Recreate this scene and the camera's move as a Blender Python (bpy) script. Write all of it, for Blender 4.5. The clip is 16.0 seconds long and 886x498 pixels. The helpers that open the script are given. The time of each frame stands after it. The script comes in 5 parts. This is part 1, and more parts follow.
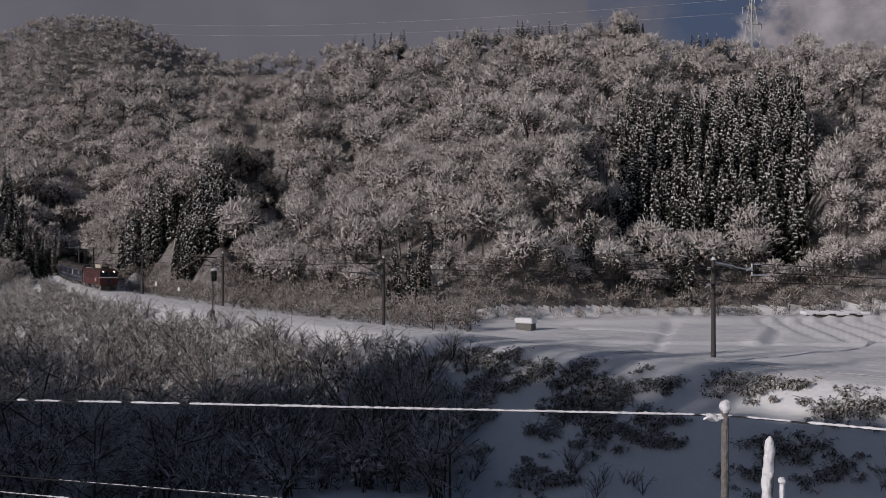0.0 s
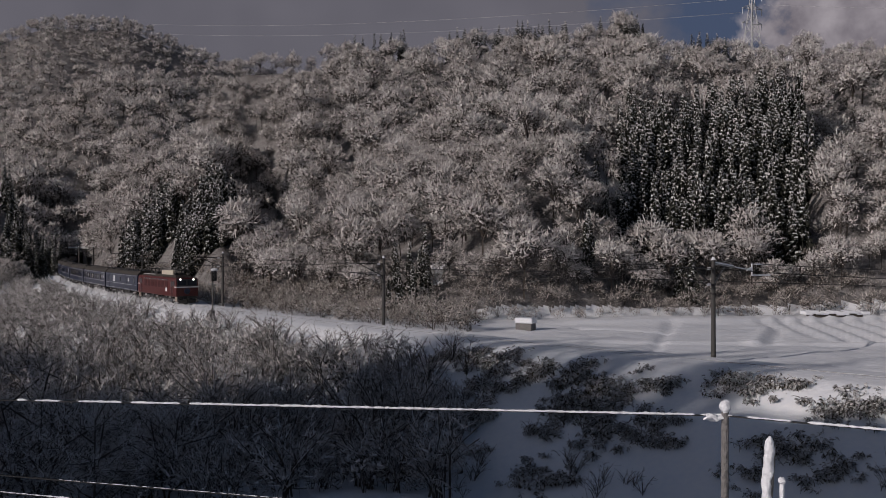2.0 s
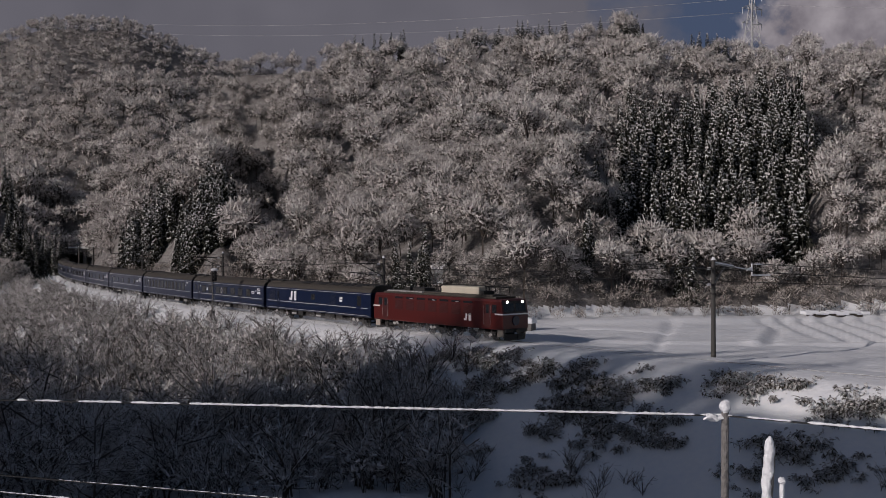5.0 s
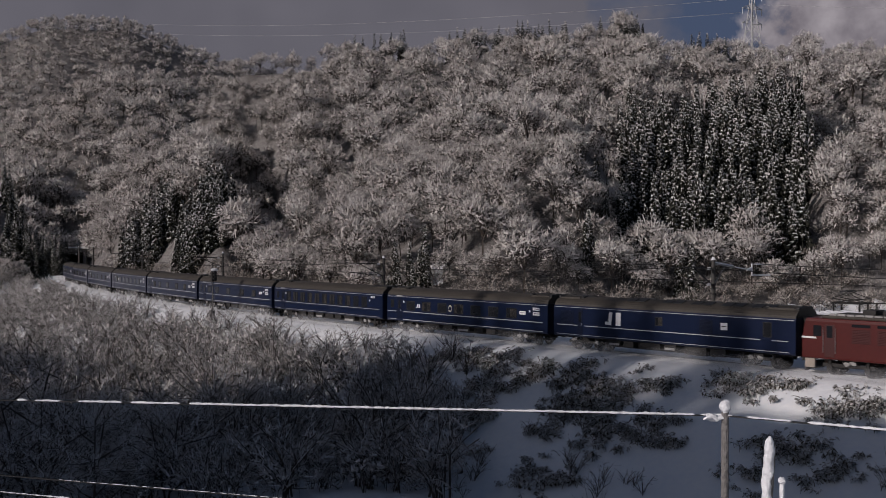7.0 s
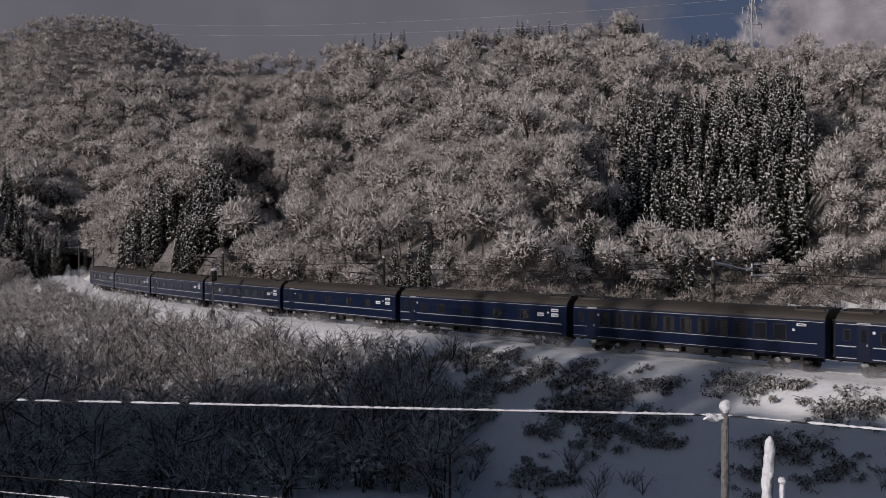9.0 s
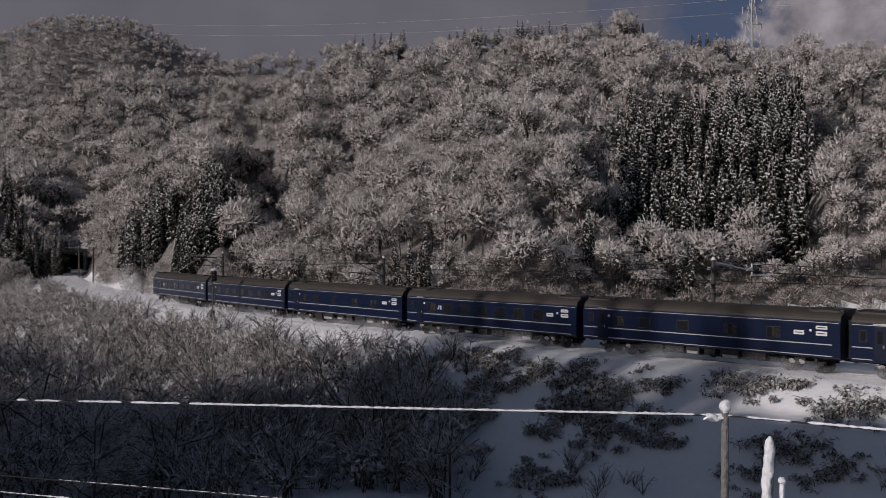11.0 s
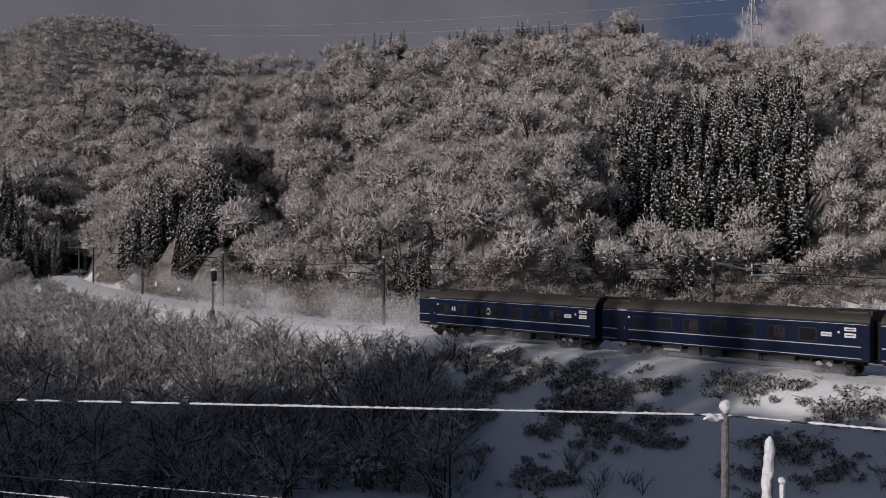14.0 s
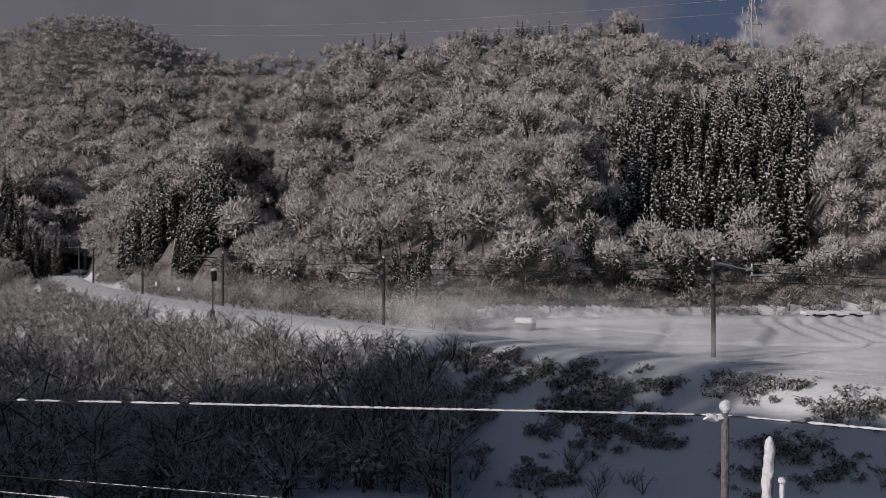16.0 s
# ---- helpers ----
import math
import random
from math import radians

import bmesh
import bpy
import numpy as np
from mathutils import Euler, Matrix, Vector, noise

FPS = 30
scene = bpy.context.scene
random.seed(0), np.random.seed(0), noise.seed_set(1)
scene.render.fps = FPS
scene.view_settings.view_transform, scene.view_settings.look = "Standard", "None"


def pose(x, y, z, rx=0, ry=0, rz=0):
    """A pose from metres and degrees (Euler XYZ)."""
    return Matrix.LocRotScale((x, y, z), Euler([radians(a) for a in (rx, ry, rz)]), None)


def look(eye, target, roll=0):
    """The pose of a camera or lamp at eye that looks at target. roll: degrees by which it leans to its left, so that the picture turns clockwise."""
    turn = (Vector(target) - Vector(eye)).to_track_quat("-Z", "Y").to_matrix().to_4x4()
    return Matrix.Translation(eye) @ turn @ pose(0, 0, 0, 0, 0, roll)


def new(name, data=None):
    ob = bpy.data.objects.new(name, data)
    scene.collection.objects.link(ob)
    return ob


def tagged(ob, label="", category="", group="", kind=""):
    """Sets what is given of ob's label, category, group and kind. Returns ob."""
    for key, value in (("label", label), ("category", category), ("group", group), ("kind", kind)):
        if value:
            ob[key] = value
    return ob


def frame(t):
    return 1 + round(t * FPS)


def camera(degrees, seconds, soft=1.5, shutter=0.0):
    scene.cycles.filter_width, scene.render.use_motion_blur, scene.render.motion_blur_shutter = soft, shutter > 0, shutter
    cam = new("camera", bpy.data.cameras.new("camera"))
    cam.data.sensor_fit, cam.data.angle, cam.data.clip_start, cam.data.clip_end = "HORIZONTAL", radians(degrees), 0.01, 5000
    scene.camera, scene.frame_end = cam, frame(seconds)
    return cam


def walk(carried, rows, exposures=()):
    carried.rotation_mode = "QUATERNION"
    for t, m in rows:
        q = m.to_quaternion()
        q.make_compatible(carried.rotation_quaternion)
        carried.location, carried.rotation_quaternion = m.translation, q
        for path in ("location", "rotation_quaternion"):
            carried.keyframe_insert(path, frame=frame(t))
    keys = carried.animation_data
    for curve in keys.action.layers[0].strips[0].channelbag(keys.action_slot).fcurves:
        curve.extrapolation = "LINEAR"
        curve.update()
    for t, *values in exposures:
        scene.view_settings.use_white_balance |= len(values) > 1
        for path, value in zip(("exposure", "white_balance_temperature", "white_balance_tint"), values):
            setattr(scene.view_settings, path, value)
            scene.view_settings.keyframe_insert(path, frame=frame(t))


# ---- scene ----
EYE = Vector((0.0, 0.0, 7.36))
cam = camera(47.556, 16.0, soft=0.5, shutter=0.12)
VIEW = look(EYE, (0.0, 100.0, 7.30))
walk(cam, [(0.0, VIEW), (16.0, VIEW)], exposures=[(0.0, -0.07, 6250, 18), (16.0, -0.07, 6250, 18)])

# ---- light ----
SUN_AZ = radians(55)          # heading of the light, to the right of the view
SUN_EL = radians(23)
LIGHT = Vector((math.sin(SUN_AZ) * math.cos(SUN_EL), math.cos(SUN_AZ) * math.cos(SUN_EL), -math.sin(SUN_EL)))
world = bpy.data.worlds.new("winter_sky")
scene.world = world
world.use_nodes = True
wn = world.node_tree.nodes
sky = wn.new("ShaderNodeTexSky")
sky.sky_type, sky.sun_disc = "NISHITA", False
sky.sun_elevation, sky.sun_rotation = SUN_EL, SUN_AZ + math.pi
world.node_tree.links.new(sky.outputs[0], wn["Background"].inputs[0])
wn["Background"].inputs[1].default_value = 0.029
sun = new("sun", bpy.data.lights.new("sun", "SUN"))
sun.data.energy, sun.data.angle, sun.data.color = 2.45, radians(0.5), (1.0, 0.925, 0.83)
sun.rotation_euler = LIGHT.to_track_quat("-Z", "Y").to_euler()


# ---- materials ----
def material(name, base, rough=0.6, metal=0.0, other=None, scale=4.0, amount=0.5, bump=0.0, bump_scale=30.0, island=None,
             coords="Object", emit=0.0, spec=0.5):
    """A principled material whose colour drifts between base and other at two scales, with fine relief."""
    m = bpy.data.materials.new(name)
    m.use_nodes = True
    n, l = m.node_tree.nodes, m.node_tree.links
    p = n["Principled BSDF"]
    p.inputs["Roughness"].default_value, p.inputs["Metallic"].default_value = rough, metal
    p.inputs["Specular IOR Level"].default_value = spec
    p.inputs["Base Color"].default_value = (*base, 1)
    tc = n.new("ShaderNodeTexCoord")
    if other is not None:
        big, fine = n.new("ShaderNodeTexNoise"), n.new("ShaderNodeTexNoise")
        big.inputs["Scale"].default_value, fine.inputs["Scale"].default_value = scale, scale * 9
        big.inputs["Detail"].default_value, fine.inputs["Detail"].default_value = 4, 3
        add = n.new("ShaderNodeMath")
        add.operation = "ADD"
        for tex in (big, fine):
            l.new(tc.outputs[coords], tex.inputs["Vector"])
        l.new(big.outputs[0], add.inputs[0])
        l.new(fine.outputs[0], add.inputs[1])
        last = add
        if island is not None:
            geo, mul = n.new("ShaderNodeNewGeometry"), n.new("ShaderNodeMath")
            mul.operation = "MULTIPLY_ADD"
            l.new(geo.outputs["Random Per Island"], mul.inputs[0])
            mul.inputs[1].default_value = island
            l.new(add.outputs[0], mul.inputs[2])
            last = mul
        ramp = n.new("ShaderNodeMapRange")
        mid = 1.0 + (island or 0) * 0.5
        ramp.inputs[1].default_value, ramp.inputs[2].default_value = mid - amount, mid + amount
        l.new(last.outputs[0], ramp.inputs[0])
        mix = n.new("ShaderNodeMix")
        mix.data_type = "RGBA"
        mix.inputs[6].default_value, mix.inputs[7].default_value = (*base, 1), (*other, 1)
        l.new(ramp.outputs[0], mix.inputs[0])
        l.new(mix.outputs[2], p.inputs["Base Color"])
    if bump:
        tex, bn = n.new("ShaderNodeTexNoise"), n.new("ShaderNodeBump")
        tex.inputs["Scale"].default_value, tex.inputs["Detail"].default_value = bump_scale, 5
        l.new(tc.outputs[coords], tex.inputs["Vector"])
        bn.inputs["Strength"].default_value, bn.inputs["Distance"].default_value = min(1.0, bump), 0.15
        l.new(tex.outputs[0], bn.inputs["Height"])
        l.new(bn.outputs[0], p.inputs["Normal"])
    if emit:
        p.inputs["Emission Color"].default_value = (*base, 1)
        p.inputs["Emission Strength"].default_value = emit
    return m


SNOW = material("snow", (0.80, 0.82, 0.85), 0.55, other=(0.88, 0.88, 0.88), scale=0.3, amount=0.3, bump=0.5, bump_scale=1.6, spec=0.2)
# Snow mottled with brown litter, the dimness between the trees put into its colour.
FOREST_FLOOR = material("dimmed_snowy_forest_floor", (0.34, 0.325, 0.315), 0.7, other=(0.06, 0.05, 0.044), scale=0.45, amount=0.35, bump=0.8, bump_scale=1.5, spec=0.1)
FROST = material("frosted_twigs", (0.38, 0.34, 0.31), 0.8, other=(0.84, 0.81, 0.79), scale=0.06, amount=0.7, island=0.7, spec=0.1)
FROST_DUSK = material("snowy_brown_brush", (0.26, 0.235, 0.21), 0.8, other=(0.82, 0.80, 0.79), scale=0.15, amount=0.8, island=1.0, spec=0.1)
FROST_BROWN = material("dusted_brown_twigs", (0.15, 0.12, 0.095), 0.8, other=(0.66, 0.62, 0.58), scale=0.1, amount=0.7, island=0.9, spec=0.1)
FROST_NEAR = material("snowy_twigs", (0.30, 0.27, 0.25), 0.8, other=(0.80, 0.785, 0.775), scale=0.15, amount=0.8, island=1.0, spec=0.1)
BARK = material("dark_bark", (0.05, 0.042, 0.036), 0.85, other=(0.11, 0.095, 0.085), scale=0.8, amount=0.5, spec=0.1)
NEEDLES = material("cedar_needles", (0.022, 0.025, 0.019), 0.8, other=(0.055, 0.054, 0.043), scale=0.1, amount=0.4, island=0.5, spec=0.1)
CLUMP = material("snow_on_boughs", (0.34, 0.33, 0.32), 0.7, other=(0.74, 0.73, 0.72), scale=0.2, amount=0.5, island=0.6, spec=0.1)
WEED_DARK = material("dead_bamboo_grass", (0.03, 0.027, 0.018), 0.8, other=(0.085, 0.065, 0.042), scale=0.3, amount=0.5, island=0.8, spec=0.2)

# ---- the railway line in plan ----
BEND_AT = (-120, -80, -40, 0, 40, 80, 120, 160, 200)
BEND = (0.00031, 0.00035, 0.00092, 0.0017, 0.00184, 0.00173, 0.0021, 0.00279, 0.00016)
GRADE = -0.0045
TS = np.arange(-320.0, 480.0, 1.0)
TH = np.cumsum(np.interp(TS, BEND_AT, BEND))
TH = TH - np.interp(150.0, TS, TH) - 0.90337
TX, TY = np.cumsum(np.cos(TH)), np.cumsum(np.sin(TH))
TX, TY = TX - np.interp(150.0, TS, TX) - 14.78, TY - np.interp(150.0, TS, TY) + 104.78
TZ = GRADE * (TS - 150.0)


def on_track(s, side=0.0, up=0.0):
    """A point of the line at the chainage s; side: metres to the right of travel, towards the valley."""
    x, y, z, h = (float(np.interp(s, TS, q)) for q in (TX, TY, TZ, TH))
    return Vector((x + math.sin(h) * side, y - math.cos(h) * side, z + up))


def heading(s):
    return float(np.interp(s, TS, TH))


def beside_track(x, y):
    """The nearest chainage and the signed distance from the line (positive: valley side)."""
    x, y = np.atleast_1d(x).astype(float), np.atleast_1d(y).astype(float)
    s, n = np.empty_like(x), np.empty_like(x)
    tx, ty, th, ts = TX[::2], TY[::2], TH[::2], TS[::2]
    for a in range(0, len(x), 20000):
        b = slice(a, a + 20000)
        d2 = (x[b, None] - tx) ** 2 + (y[b, None] - ty) ** 2
        i = d2.argmin(1)
        along = (x[b] - tx[i]) * np.cos(th[i]) + (y[b] - ty[i]) * np.sin(th[i])
        s[b] = ts[i] + along
        n[b] = (x[b] - tx[i]) * np.sin(th[i]) - (y[b] - ty[i]) * np.cos(th[i])
        far = np.sqrt(d2[np.arange(len(i)), i])
        n[b] = np.where(np.abs(along) > 3, np.sign(n[b]) * far, n[b])
    return s, n


# ---- terrain ----
def smooth(t):
    t = np.clip(t, 0, 1)
    return t * t * (3 - 2 * t)


def waves(x, y, size, seed):
    """A cheap smooth drift of the ground, about -1 to 1."""
    r = np.random.RandomState(seed)
    z = 0
    for k in range(7):
        a, ph = r.uniform(0, 2 * math.pi), r.uniform(0, 2 * math.pi)
        f = (0.6 + 0.35 * k) * 2 * math.pi / size
        z = z + np.sin((x * math.cos(a) + y * math.sin(a)) * f + ph) / (1 + 0.4 * k)
    return z / 2.6


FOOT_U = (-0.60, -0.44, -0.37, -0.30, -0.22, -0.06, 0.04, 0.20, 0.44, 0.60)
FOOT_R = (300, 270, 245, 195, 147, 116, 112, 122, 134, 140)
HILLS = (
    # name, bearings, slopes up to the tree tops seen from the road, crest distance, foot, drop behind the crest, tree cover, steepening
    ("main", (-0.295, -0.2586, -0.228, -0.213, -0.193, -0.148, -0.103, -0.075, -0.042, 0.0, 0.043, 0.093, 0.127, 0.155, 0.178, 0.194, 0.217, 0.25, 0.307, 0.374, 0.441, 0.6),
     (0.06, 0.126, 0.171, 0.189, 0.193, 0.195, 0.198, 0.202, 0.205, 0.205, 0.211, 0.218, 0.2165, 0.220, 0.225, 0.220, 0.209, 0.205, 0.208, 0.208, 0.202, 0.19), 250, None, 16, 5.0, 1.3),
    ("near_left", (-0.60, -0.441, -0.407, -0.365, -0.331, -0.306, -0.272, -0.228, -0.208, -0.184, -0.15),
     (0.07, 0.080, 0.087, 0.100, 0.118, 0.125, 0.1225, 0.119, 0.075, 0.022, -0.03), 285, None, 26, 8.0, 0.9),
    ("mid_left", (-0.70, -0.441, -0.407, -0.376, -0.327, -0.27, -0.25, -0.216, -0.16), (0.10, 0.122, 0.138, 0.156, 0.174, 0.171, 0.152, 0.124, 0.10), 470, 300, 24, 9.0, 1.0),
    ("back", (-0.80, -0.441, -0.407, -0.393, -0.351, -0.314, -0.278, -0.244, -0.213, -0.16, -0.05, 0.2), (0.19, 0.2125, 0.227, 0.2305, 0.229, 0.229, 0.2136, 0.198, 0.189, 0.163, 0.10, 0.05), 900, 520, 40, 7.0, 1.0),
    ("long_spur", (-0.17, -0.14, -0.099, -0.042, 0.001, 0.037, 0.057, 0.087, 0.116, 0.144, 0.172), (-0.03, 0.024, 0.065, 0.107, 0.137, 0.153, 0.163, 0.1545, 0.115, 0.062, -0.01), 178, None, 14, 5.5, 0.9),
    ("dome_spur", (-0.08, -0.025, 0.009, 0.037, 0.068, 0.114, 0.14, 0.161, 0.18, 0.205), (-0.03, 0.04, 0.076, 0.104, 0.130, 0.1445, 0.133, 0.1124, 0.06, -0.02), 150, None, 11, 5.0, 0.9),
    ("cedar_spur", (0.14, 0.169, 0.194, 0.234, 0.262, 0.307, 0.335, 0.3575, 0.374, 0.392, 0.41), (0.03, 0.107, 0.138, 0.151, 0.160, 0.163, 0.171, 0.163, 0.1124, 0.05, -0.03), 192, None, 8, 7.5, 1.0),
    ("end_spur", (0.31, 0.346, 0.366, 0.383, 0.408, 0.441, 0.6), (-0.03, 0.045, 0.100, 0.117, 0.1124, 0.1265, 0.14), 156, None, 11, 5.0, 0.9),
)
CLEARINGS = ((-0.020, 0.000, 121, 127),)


def hill(k, u, r, x, y):
    """The height of one hill: it climbs from its foot to its crest and falls away into a hollow behind."""
    name, us, slopes, crest, foot, drop, cover, steep = HILLS[k]
    foot = np.interp(u, FOOT_U, FOOT_R) if foot is None else foot
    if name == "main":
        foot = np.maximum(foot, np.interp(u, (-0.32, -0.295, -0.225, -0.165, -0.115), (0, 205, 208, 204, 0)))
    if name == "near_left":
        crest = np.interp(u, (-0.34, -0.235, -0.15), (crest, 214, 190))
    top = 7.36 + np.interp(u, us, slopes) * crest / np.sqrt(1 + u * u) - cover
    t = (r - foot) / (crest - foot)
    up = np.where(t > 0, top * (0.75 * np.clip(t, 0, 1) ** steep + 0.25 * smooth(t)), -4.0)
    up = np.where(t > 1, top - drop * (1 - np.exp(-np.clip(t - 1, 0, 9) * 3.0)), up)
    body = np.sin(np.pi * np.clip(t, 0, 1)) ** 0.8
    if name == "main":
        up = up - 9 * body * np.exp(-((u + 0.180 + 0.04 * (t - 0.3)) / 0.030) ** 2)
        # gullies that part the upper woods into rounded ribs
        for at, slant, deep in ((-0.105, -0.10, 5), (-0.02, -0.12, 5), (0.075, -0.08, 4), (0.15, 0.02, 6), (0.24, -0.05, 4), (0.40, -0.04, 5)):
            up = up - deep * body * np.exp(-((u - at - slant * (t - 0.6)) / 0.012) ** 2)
    up = up + body * (waves(x, y, HILLS[k][3] * 0.22, 5 + k) * HILLS[k][3] * 0.008 + waves(x, y, 24, 9 + k) * 0.9)
    return up


RIDGE_BACK, RIDGE_TOP = 70.0, 53.0


def ground_z(x, y):
    x, y = np.atleast_1d(x).astype(float), np.atleast_1d(y).astype(float)
    s, n = beside_track(x, y)
    zt = np.interp(s, TS, TZ)
    r = np.hypot(x, y)
    u = x / np.maximum(y, 0.05 * r + 1e-6)
    front = y > 0.25 * r
    # valley side: the shoulder, the bank, the valley floor, the slope below the road
    bank = zt - 0.42 - np.clip(n - 3.9, 0, None) * (0.56 + 0.05 * waves(x, y, 30, 3)) + 0.25 * waves(x, y, 9, 4) * np.clip((n - 4) / 3, 0, 1)
    floor = -8.3 + 0.9 * waves(x, y, 45, 1)
    here = 5.2 - 0.62 * np.clip(y - 6.5 + 0.10 * np.abs(x), 0, None) + 0.08 * waves(x, y, 6, 2) * np.clip((r - 3) / 4, 0, 1)
    # the mountainside on which the road runs: it keeps the sun off the valley
    q, along = 0.57 * x + 0.82 * y, 0.82 * x - 0.57 * y
    t = (-8 - q) / (RIDGE_BACK - 8)
    top = RIDGE_TOP + np.interp(along, (-200, -159, -121, -106, -97, -78, -70, -64, -57, -48), (1, 1, -5, 0, 6, 4.5, 4.0, 4.2, 4.0, 3)) + np.sin(along / 8.3)
    top = 9.0 + (top - 9.0) * smooth((-42 - along) / 9)
    behind = 5.2 + (top - 5.2) * np.where(t < 1, np.clip(t, 0, 1) ** 0.9, 1 - 0.15 * np.clip(t - 1, 0, 1))
    valley = np.where(n > 0, np.maximum(np.maximum(bank, floor), np.minimum(here, np.where(n < 14, zt - 0.4, 99))), -99)
    valley = np.where((n > 16) & (q < -6), np.maximum(valley, behind), valley)
    # hill side: a shallow ditch, the field, the hills
    field = zt - 0.55 + 0.07 * waves(x, y, 14, 6)
    row = np.sin((x * 0.985 - y * 0.17) * 2 * math.pi / 2.3)
    field = field + 0.20 * row * smooth((x - 31) / 5) * smooth((y - 84) / 4) * smooth((118 - y) / 6) + 0.05 * waves(x, y, 2.6, 16) + 0.04 * waves(x, y, 1.4, 17)
    for x0, y0, x1, y1, high, wide in ((24.7, 108, 16.0, 77, -0.22, 0.45), (33.3, 103, 26.0, 84, 0.20, 0.6), (34.5, 103, 27.2, 84, -0.2, 0.6), (13, 101, 22, 96, -0.25, 0.7)):
        span = math.hypot(x1 - x0, y1 - y0)
        on = ((x - x0) * (x1 - x0) + (y - y0) * (y1 - y0)) / span ** 2
        off = ((x - x0) * (y1 - y0) - (y - y0) * (x1 - x0)) / span
        field = field + high * np.exp(-((off / wide) ** 2)) * ((on > 0) & (on < 1))
    field = field + 0.28 * np.exp(-(((y - 85.5 + 0.10 * (x - 20)) / 0.7) ** 2)) * smooth((x - 5) / 10)
    field = field + 0.45 * np.exp(-(((y - 106 - 0.22 * (x - 15)) / 1.6) ** 2)) * smooth((x - 5) / 10)
    land = field
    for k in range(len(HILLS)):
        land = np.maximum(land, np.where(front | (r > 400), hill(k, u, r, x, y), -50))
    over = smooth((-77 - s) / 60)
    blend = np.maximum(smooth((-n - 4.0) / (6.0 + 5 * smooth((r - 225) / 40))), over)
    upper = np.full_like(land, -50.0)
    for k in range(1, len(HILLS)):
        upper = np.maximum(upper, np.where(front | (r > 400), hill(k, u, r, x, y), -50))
    blend2 = np.maximum(smooth((n - 4.5) / 11.0), over) * smooth((r - 225) / 30)
    valley = valley * (1 - blend2) + np.maximum(valley, upper) * blend2
    land = np.where(n < 0, field * (1 - blend) + land * blend, valley)
    return np.where((np.abs(n) < 3.9) & (s > -77), zt - 0.42, land)


def mesh_of(name, verts, faces, mats, index=None, smooth_shade=False):
    """A mesh from numpy arrays of corners and quads."""
    me = bpy.data.meshes.new(name)
    verts, faces = np.asarray(verts, np.float32), np.asarray(faces, np.int32)
    k = faces.shape[1]
    me.vertices.add(len(verts))
    me.vertices.foreach_set("co", verts.ravel())
    me.loops.add(faces.size)
    me.loops.foreach_set("vertex_index", faces.ravel())
    me.polygons.add(len(faces))
    me.polygons.foreach_set("loop_start", np.arange(0, faces.size, k, dtype=np.int32))
    for m in mats:
        me.materials.append(m)
    if index is not None:
        me.polygons.foreach_set("material_index", np.asarray(index, np.int32))
    if smooth_shade:
        me.polygons.foreach_set("use_smooth", np.ones(len(faces), bool))
    me.update(calc_edges=True)
    return me


def grid_faces(a, b, wrap=False):
    i, j = np.meshgrid(np.arange(a - 1), np.arange(b if wrap else b - 1), indexing="ij")
    q = np.stack([i * b + j, i * b + (j + 1) % b, (i + 1) * b + (j + 1) % b, (i + 1) * b + j], -1)
    return q.reshape(-1, 4)


def in_clearing(u, r):
    hit = np.zeros(np.shape(u), bool)
    for a, b, c, d in CLEARINGS:
        wob = waves(u * 400, r * 2, 14, 3)
        hit |= (u > a + 0.004 * wob) & (u < b + 0.004 * wob) & (r > c) & (r < d)
    return hit


def build_ground():
    rings = np.concatenate([[0.0], np.geomspace(0.3, 40, 60), np.arange(40.5, 130, 0.5), np.arange(130.8, 142, 0.8), np.geomspace(143, 420, 80), np.geomspace(430, 4500, 40)])
    angles = np.concatenate([np.arange(-30, 30.01, 0.3), np.arange(33, 329.9, 3.0)])
    a = np.radians(angles)
    rr, aa = np.meshgrid(rings, a, indexing="ij")
    x, y = (rr * np.sin(aa)).ravel(), (rr * np.cos(aa)).ravel()
    z = ground_z(x, y)
    faces = grid_faces(len(rings), len(a), wrap=True)
    cx, cy = x[faces].mean(1), y[faces].mean(1)
    s, n = beside_track(cx, cy)
    u, r = cx / np.maximum(cy, 1), np.hypot(cx, cy)
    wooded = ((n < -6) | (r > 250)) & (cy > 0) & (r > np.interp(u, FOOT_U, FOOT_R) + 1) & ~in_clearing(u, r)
    v = np.stack([x, y, z], 1)
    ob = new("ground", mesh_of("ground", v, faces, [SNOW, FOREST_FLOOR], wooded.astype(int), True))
    return tagged(ob, "snow-covered valley ground, field and wooded hillsides", "ground", kind="structure")


ground = build_ground()


